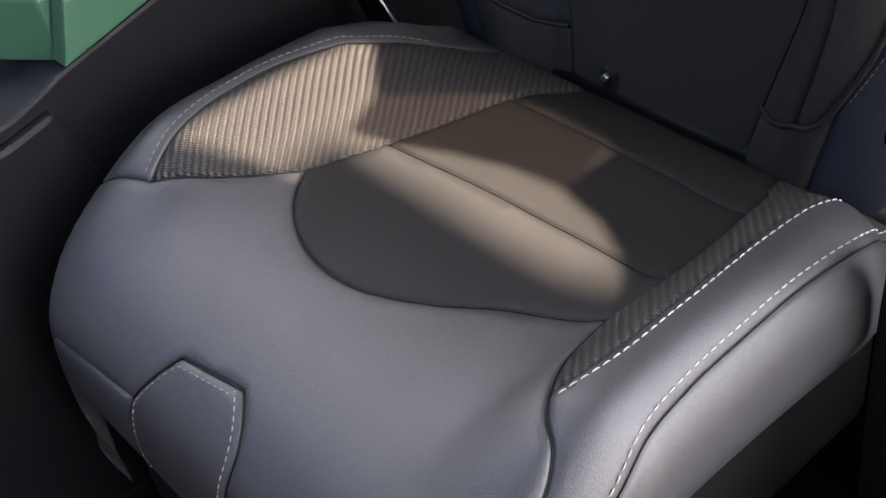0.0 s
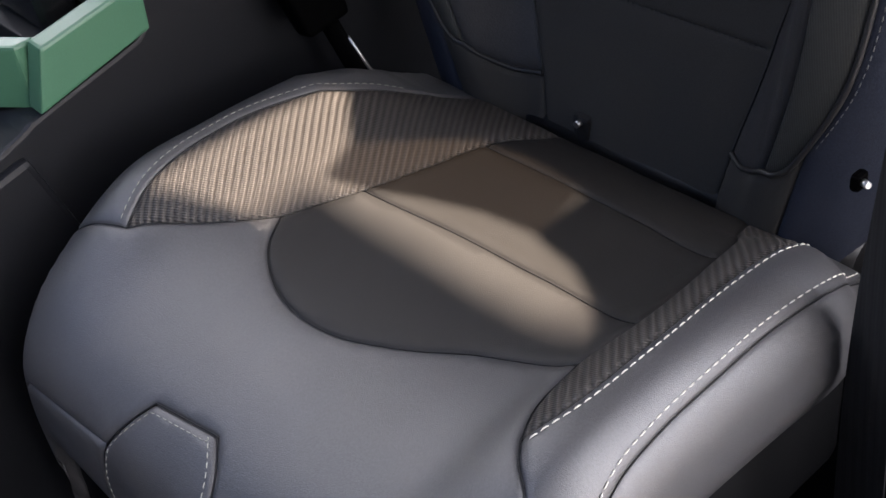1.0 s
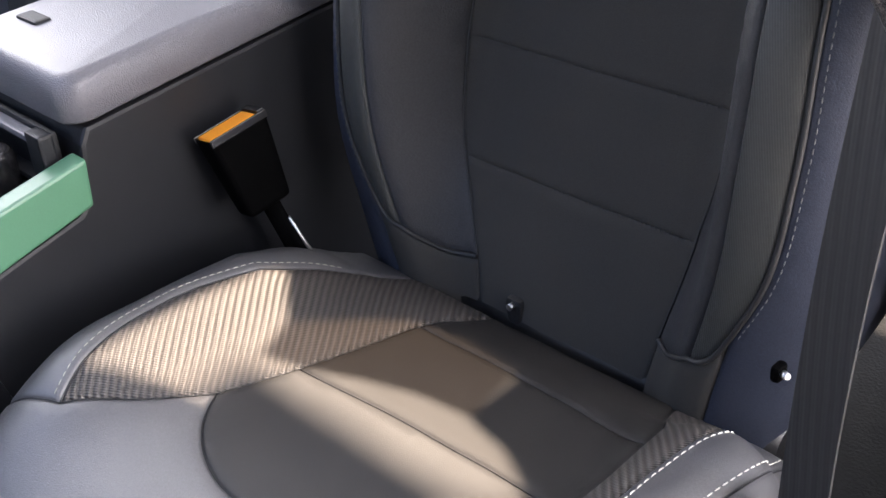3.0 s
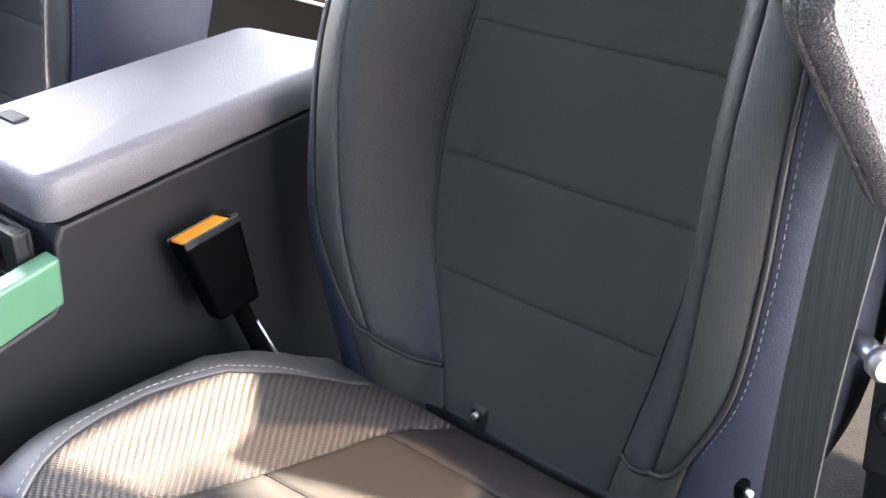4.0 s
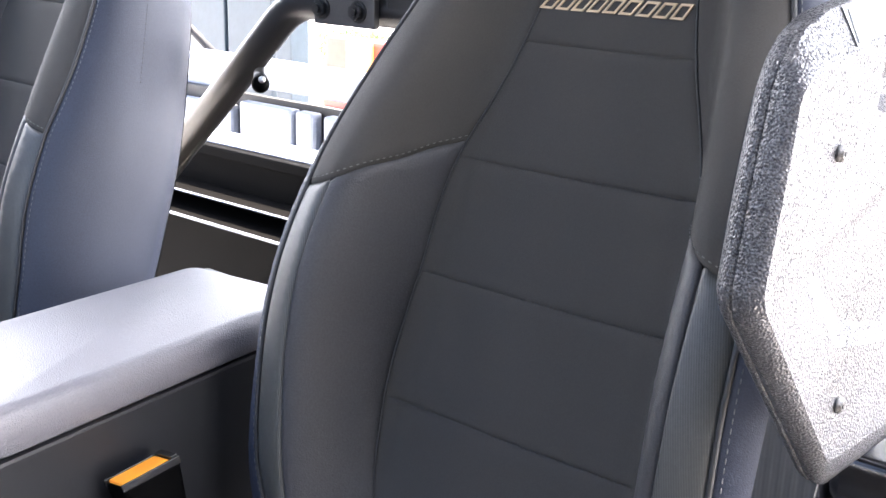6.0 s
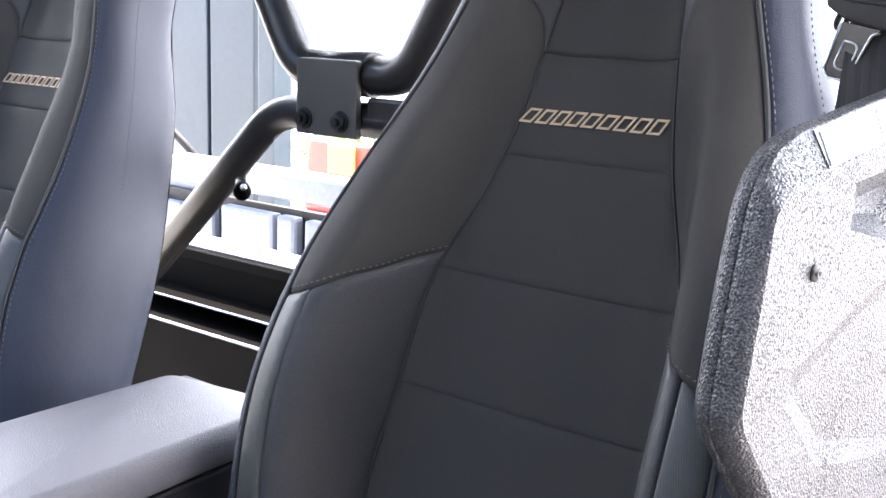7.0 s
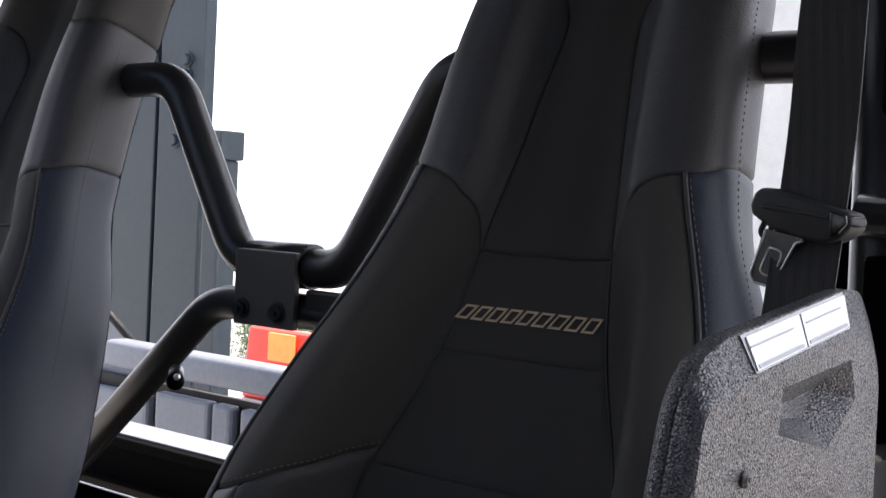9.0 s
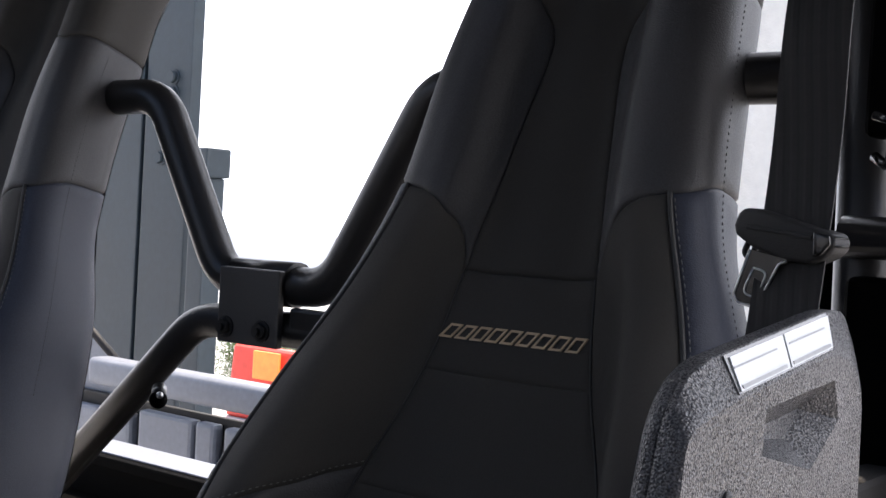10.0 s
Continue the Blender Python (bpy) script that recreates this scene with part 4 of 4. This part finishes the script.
bmesh.ops.solidify(tag_bm, geom=tag_bm.faces[:], thickness=0.0008)
part("label_cloth", tag_bm, LABEL, tag)

# ---- latch on the door post ----
latch = thing("door_latch_post", (-0.255, 0.72, 0.60), "black door post with a steel striker knob", "latch")
part("post", block((-0.295, 0.70, 0.60), (-0.16, 0.76, 1.105), 0.012, 3), BLACK, latch)
part("post_cap", block((-0.292, 0.685, 1.075), (-0.15, 0.78, 1.112), 0.010, 3), GLOSSY, latch, "", True)
striker = part("striker_pin", rod((-0.300, 0.672, 0.999), (-0.276, 0.660, 0.998), 0.008, 16, 0.001), STEEL, latch, "dull steel pin")
part("striker_head", rod((-0.279, 0.661, 0.998), (-0.268, 0.653, 0.998), 0.0118, 24, 0.0025), DULLSTEEL, striker, "round bright steel head")
part("striker_hole", rod((-0.2684, 0.6533, 0.998), (-0.2674, 0.6526, 0.998), 0.0024, 12), BLACK, striker)
part("catch_ball", ball((-0.262, 0.662, 0.957), 0.013), GLOSSY, latch, "glossy black ball")
part("catch_plate", block((-0.285, 0.672, 0.90), (-0.235, 0.700, 0.985), 0.004), BLACK, latch)

# ---- roll cage ----
cage = thing("roll_cage", (-0.99, 0.96, 0.45), "satin black bent-tube roll cage behind the seats", "roll cage")
MID = -0.996
bar = [(MID - 0.95, 0.96, 1.600), (MID - 0.215, 0.96, 1.602), (MID - 0.085, 0.96, 1.383), (MID + 0.090, 0.96, 1.383), (MID + 0.222, 0.96, 1.602), (MID + 0.72, 0.96, 1.600)]
part("upper_tube", pipe(rounded(bar, 0.065), 0.0222), TUBE, cage)
low = [(MID - 0.52, 0.96, 0.98), (MID - 0.125, 0.96, 1.333), (MID + 0.125, 0.96, 1.333), (MID + 0.52, 0.96, 0.98)]
part("lower_tube", pipe(rounded(low, 0.10), 0.0205), TUBE, cage)
plate = part("joint_plate", block((MID - 0.060, 0.930, 1.313), (MID + 0.038, 0.939, 1.400), 0.002), PLATE, cage)
part("joint_saddle", pipe([(MID - 0.060, 0.96, 1.384), (MID + 0.038, 0.96, 1.384)], 0.0258), TUBE, cage)
for x in (-1.041, -0.982):
    nut = part("plate_bolt", rod((x, 0.9305, 1.331), (x, 0.922, 1.331), 0.0095, 6), TUBE, cage)
    part("bolt_washer", rod((x, 0.9305, 1.331), (x, 0.928, 1.331), 0.0125), TUBE, nut)
    part("bolt_tip", rod((x, 0.922, 1.331), (x, 0.918, 1.331), 0.005), TUBE, nut)
part("side_clip", block((MID + 0.045, 0.94, 1.325), (MID + 0.11, 0.952, 1.360), 0.004), TUBE, cage)
part("hook_pin", rod((-1.165, 0.94, 1.242), (-1.135, 0.915, 1.237), 0.009), TUBE, cage)
part("hook_head", ball((-1.132, 0.912, 1.236), 0.011), SHEET, cage)
part("hook_cap", ball((-1.122, 0.906, 1.243), 0.0042), STEEL, cage, "bright steel cap")
part("pillar_tube", pipe(rounded([(-0.30, 0.93, 0.50), (-0.32, 0.95, 1.30), (-0.335, 0.96, 1.96)], 0.2), 0.024), TUBE, cage)
part("pillar_tube", pipe(rounded([(MID * 2 + 0.30, 0.93, 0.50), (MID * 2 + 0.32, 0.95, 1.30), (MID * 2 + 0.335, 0.96, 1.96)], 0.2), 0.024), TUBE, cage)
part("side_tube", pipe([(-0.33, 0.92, 1.470), (0.02, 0.90, 1.466)], 0.0165), TUBE, cage)
part("belt_bracket", block((-0.312, 0.895, 1.545), (-0.242, 0.925, 1.80), 0.008, 3), SHEET, cage)
part("pillar_cover", block((-0.322, 0.900, 0.50), (-0.20, 0.928, 1.440), 0.01, 3), SHEET, cage)
part("pillar_plate", block((-0.376, 0.985, 1.30), (-0.20, 0.995, 1.96), 0.003), SHEET, cage)
part("bracket_clip", pipe(rounded([(-0.300, 0.89, 1.53), (-0.285, 0.88, 1.52), (-0.284, 0.88, 1.555), (-0.30, 0.885, 1.56)], 0.006, 4), 0.004, 8), GLOSSY, cage)

# ---- partition and cargo bed ----
partition = thing("bed_partition", (-1.4, 1.5, 0.45), "black steel partition with pressed ribs behind the seats", "partition")
part("partition_sheet", block((-2.7, 1.500, 0.40), (-0.20, 1.515, 0.945), 0.002), SHEET, partition)
part("top_ledge", block((-2.7, 1.485, 0.938), (-0.20, 1.60, 0.962), 0.005), SHEET, partition)
# pale strip added so the ledge's top reads as sunlit
part("lit_ledge_strip", block((-2.7, 1.505, 0.9625), (-0.20, 1.598, 0.966), 0.001), BEDGREY, partition, "pale strip standing in for sunlight on the ledge")
part("pressed_rib", block((-2.7, 1.425, 0.871), (-0.20, 1.4995, 0.876), 0.001), SHEET, partition)
part("pressed_rib", block((-2.7, 1.388, 0.834), (-0.20, 1.4995, 0.839), 0.001), SHEET, partition)
# pale rods imitate the sunlit front edges of the black ribs
part("lit_rib_edge", rod((-2.7, 1.424, 0.8745), (-0.20, 1.424, 0.8745), 0.0022, 10), BEDGREY, partition, "pale edge standing in for sunlight on the rib")
part("lit_rib_edge", rod((-2.7, 1.387, 0.8370), (-0.20, 1.387, 0.8370), 0.0030, 10), BEDGREY, partition, "pale edge standing in for sunlight on the rib")
bed = thing("vehicle_side", (-2.4, 2.2, 0), "blue-grey ribbed side of a parked utility vehicle with a top rail", "vehicle side")
for x0, x1 in ((-3.30, -2.98), (-2.955, -2.83), (-2.79, -2.56), (-2.545, -2.47), (-2.43, -2.16), (-2.13, -1.7)):
    part("wall_panel", block((x0, 2.2, 0.30), (x1, 2.24, 0.885 if x1 > -2.6 else 0.865), 0.012, 2), BEDGREY, bed)
part("wall_sheet", block((-3.4, 2.2405, 0.0), (-1.6, 2.26, 0.90), 0.004), BLACK, bed)
part("top_rail", block((-3.0, 2.17, 0.935), (-1.6, 2.25, 1.015), 0.02, 3), BEDGREY, bed, "", True)
part("end_plate", prism([(-3.6, 0.5), (-3.6, 1.42), (-3.15, 1.10), (-2.86, 0.93), (-2.86, 0.5)], 2.262, 2.28, 1), BEDGREY, bed)
part("plate_edge", pipe([(-3.6, 2.262, 1.42), (-3.15, 2.262, 1.10), (-2.86, 2.262, 0.93)], 0.012, 10), BLACK, bed)

# ---- floor, roof and surroundings ----
floor = thing("floor", (-0.98, 0.2, 0.40), "black vehicle floor pan under the seats", "floor", kind="structure")
part("floor_pan", block((-1.95, -1.0, 0.40), (-0.08, 1.48, 0.45), 0.01), PANBLACK, floor)
# added block that hides the sunlit floor, keeping the lower corner dark
part("floor_shade_block", block((-0.88, 0.665, 0.4505), (-0.08, 1.36, 0.72), 0.01), PANBLACK, floor)
mat_ = thing("floor_mat", (-0.35, -0.05, 0.45), "dark brown carpet mat on the vehicle floor", "floor mat")
part("mat_body", block((-0.84, -0.6, 0.4505), (-0.13, 0.19, 0.462), 0.004), CARPET, mat_)
sill = thing("door_sill", (-0.16, 0.2, 0.45), "black door sill with a dark brown carpet strip", "sill")
part("sill_body", block((-0.225, 0.30, 0.4505), (-0.10, 0.66, 0.70), 0.02, 3), BLACK, sill)
part("sill_carpet", block((-0.215, 0.36, 0.7005), (-0.12, 0.56, 0.715), 0.006, 2), CARPET, sill, "dark brown carpet strip")
part("sill_strip", block((-0.245, 0.30, 0.4505), (-0.2255, 0.66, 0.60), 0.006), BLACK, sill)
# added block, out of view; its height darkens the lower backrests
front_block = block((-1.93, -1.6, 0.4505), (-0.13, -0.62, 1.28), 0.04, 3)
tagged(mesh_object("wall_front", front_block, BLACK), "unseen black block added to keep light from ahead off the seats", "wall", kind="structure")
# added reflector, out of view, for neutral light from the front
tagged(mesh_object("wall_far", block((-9.0, -6.3, 0), (-0.4, -6.0, 3.6), 0.02), CONCRETE), "unseen pale wall added ahead to bounce sunlight back at the seats", "wall", kind="structure")
# added light blocker: keeps front-right skylight off the backrest
near = block((-0.10, -0.50, 0), (3.5, -0.38, 2.6), 0.01)
tagged(mesh_object("wall_near", near, PANBLACK), "unseen black wall added behind the camera to block light", "wall", kind="structure")
# added panel, carried up to the roof to darken the left side
tagged(mesh_object("wall_left", block((-1.99, -0.7, 0.4505), (-1.94, 0.45, 1.949), 0.01), BLACK), "unseen black panel added on the far side to block light", "wall", kind="structure")
body = prism([(-0.60, 0.25), (1.45, 0.25), (1.45, 1.06), (0.80, 1.06), (0.66, 0.86), (0.34, 0.66), (-0.60, 0.60)], -0.098, -0.05, 0, 0.01, 2)
tagged(mesh_object("wall_right", body, BLACK), "plain black lower body side", "wall", kind="structure")
# added roof, out of view, that blocks sun and sky over the seats
roof = thing("ceiling", (-0.98, 0.1, 1.95), "unseen black roof added to shade the seats and shape the sun patch", "roof", kind="structure")


def sheet(outer, hole, lo, hi):
    """A flat sheet between two heights with one opening through it."""
    rims = [[Vector(p) for p in line] for line in (outer, hole)]
    ties = [(i, (i + 1) % len(outer)) for i in range(len(outer))] + [(len(outer) + i, len(outer) + (i + 1) % len(hole)) for i in range(len(hole))]
    co, _, faces, *_ = delaunay_2d_cdt(rims[0] + rims[1], ties, [], 1, 1e-6)
    bm = bmesh.new()
    low, high = [bm.verts.new((*c, lo)) for c in co], [bm.verts.new((*c, hi)) for c in co]
    for f in faces:
        mid = np.array([sum((co[i] for i in f), Vector((0, 0))) / len(f)])
        if not within(mid, hole)[0]:
            bm.faces.new([high[i] for i in f])
            bm.faces.new([low[i] for i in f[::-1]])
    for e in [e for e in bm.edges if e.is_boundary and e.verts[0].co.z == e.verts[1].co.z == np.float32(lo)]:
        a, b = e.verts
        bm.faces.new((a, b, high[low.index(b)], high[low.index(a)]))
    bmesh.ops.recalc_face_normals(bm, faces=bm.faces[:])
    return bm


# opening cut to the sun patch's outline, with an added pane dimming part of it
pane_edge = [(-0.754, 0.830), (-0.805, 0.822), (-0.853, 0.806), (-0.894, 0.784), (-0.930, 0.770), (-0.946, 0.808)]
pane_back = [(-0.915, 0.864), (-0.884, 0.898), (-0.838, 0.907), (-0.787, 0.902), (-0.765, 0.890)]
opening = [(-0.992, 0.645), (-0.950, 0.690), (-0.930, 0.700), (-0.860, 0.696), (-0.690, 0.664), (-0.610, 0.700), (-0.618, 0.735), (-0.638, 0.764), (-0.678, 0.800), (-0.710, 0.818), (-0.754, 0.828)] + pane_back[::-1] + [(-0.946, 0.808), (-0.988, 0.842)]
part("shade_roof_panel", sheet([(-1.25, -0.05), (0.05, -0.05), (0.05, 1.03), (-0.45, 1.03), (-0.45, 1.30), (-1.90, 1.30), (-1.90, 0.50), (-1.25, 0.50)], opening, 1.95, 1.955), BLACK, roof)
part("dimming_pane", prism(pane_edge + [(x * 1.004, y) for x, y in pane_back], 1.951, 1.954, 2), DIM_PANE, roof, "added pane that dims part of the sun patch")
part("shade_roof_panel", block((-1.25, -0.95, 1.95), (0.05, -0.40, 1.985), 0.01), BLACK, roof)
ground = bmesh.new()
bmesh.ops.create_grid(ground, x_segments=2, y_segments=2, size=400)
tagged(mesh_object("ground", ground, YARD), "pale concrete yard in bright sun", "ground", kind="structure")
# emissive arc for the white distance, carried round the sides as fill light
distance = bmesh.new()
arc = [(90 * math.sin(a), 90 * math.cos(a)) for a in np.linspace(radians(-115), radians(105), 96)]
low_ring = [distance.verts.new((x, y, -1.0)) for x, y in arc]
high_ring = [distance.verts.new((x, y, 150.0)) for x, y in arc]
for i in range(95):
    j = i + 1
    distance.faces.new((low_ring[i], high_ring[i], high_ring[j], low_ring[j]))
tagged(mesh_object("backdrop", distance, HAZE_GLOW), "white glowing backdrop of the far distance, added as fill light", "backdrop", kind="structure")
column = thing("steel_column", (-4.4, 3.4, 0), "blue-grey painted steel column with bolted plates", "column")
part("flange", block((-4.356, 3.40, 0), (-4.062, 3.46, 4.2), 0.006), BLUEGREY, column)
part("flange", block((-5.6, 3.40, 0), (-4.380, 3.46, 4.2), 0.006), BLUEGREY, column)
part("web_plate", block((-4.385, 3.425, 0), (-4.35, 3.60, 4.2), 0.003), BLACK, column)
for x, z in ((-4.428, 2.056), (-4.175, 2.030), (-4.172, 1.962), (-4.235, 1.682)):
    bolt = part("column_bolt", rod((x, 3.401, z), (x, 3.375, z), 0.026, 6), BLUEGREY, column)
    part("washer", rod((x, 3.402, z), (x, 3.394, z), 0.036), BLUEGREY, bolt)
# added beam, out of view; its edge softens the front of the sun patch
beam = thing("shade_beam", (-0.2, 1.38, 4.2), "unseen blue-grey beam added overhead to shade the cushion's front", "beam", kind="structure")
part("beam_flange", block((-1.412, 1.30, 4.20), (1.6, 1.458, 4.212), 0.002), BLUEGREY, beam)
part("beam_flange", block((-1.412, 1.30, 4.40), (1.6, 1.458, 4.412), 0.002), BLUEGREY, beam)
part("beam_web", block((-1.412, 1.366, 4.2125), (1.6, 1.378, 4.3995), 0.002), BLUEGREY, beam)
post = thing("bollard_post", (-3.9, 3.3, 0), "dark blue-grey square post with a flat cap", "post")
part("post_body", block((-3.955, 3.33, 0), (-3.85, 3.43, 1.60), 0.01), BLUEGREY, post)
part("post_cap", block((-3.97, 3.315, 1.60), (-3.835, 3.445, 1.722), 0.01), BLUEGREY, post)
wall = block((-3.3, 5.2, 0), (-1.1, 5.5, 5.0), 0.02)
tagged(mesh_object("wall_rear", wall, CREAM), "cream rendered building wall in shade", "wall", kind="structure")
barrier = thing("barrier", (-6.3, 6.0, 0), "red and orange plastic road barrier on the concrete", "barrier")
part("barrier_body", block((-6.55, 5.95, 0), (-5.9, 6.15, 0.52), 0.04, 3, lambda v: Vector((v.x, v.y + (0.05 if v.z > 0.3 else 0) * (1 if v.y < 6 else -1), v.z))), RED, barrier)
part("barrier_band", block((-6.28, 5.945, 0.30), (-6.02, 5.97, 0.50), 0.01), YELLOW, barrier)
flag = thing("red_sign", (-7.1, 6.1, 0), "red sign board on a thin post", "sign")
part("sign_post", rod((-7.05, 6.12, 0), (-7.05, 6.12, 1.25), 0.02), BLUEGREY, flag)
part("sign_board", block((-7.13, 6.08, 0.98), (-6.95, 6.10, 1.24), 0.01), RED, flag)
hedge = bmesh.new()
rng = random.Random(4)
for _ in range(14000):
    c = Vector((-6.85 + rng.uniform(-0.32, 0.30), 6.6 + rng.uniform(-0.25, 0.25), 0.02 + 0.45 * rng.random() ** 0.7))
    q = Euler((rng.uniform(0, 3), rng.uniform(0, 3), rng.uniform(0, 6))).to_matrix()
    s = rng.uniform(0.006, 0.013)
    vs_ = [hedge.verts.new(c + q @ Vector(p) * s) for p in ((-1, 0, 0), (0, -0.5, 0.1), (1, 0, 0), (0, 0.5, 0.1))]
    hedge.faces.new(vs_)
tagged(mesh_object("hedge", hedge, LEAFGREEN), "low green hedge at the yard's edge", "hedge", kind="stuff")
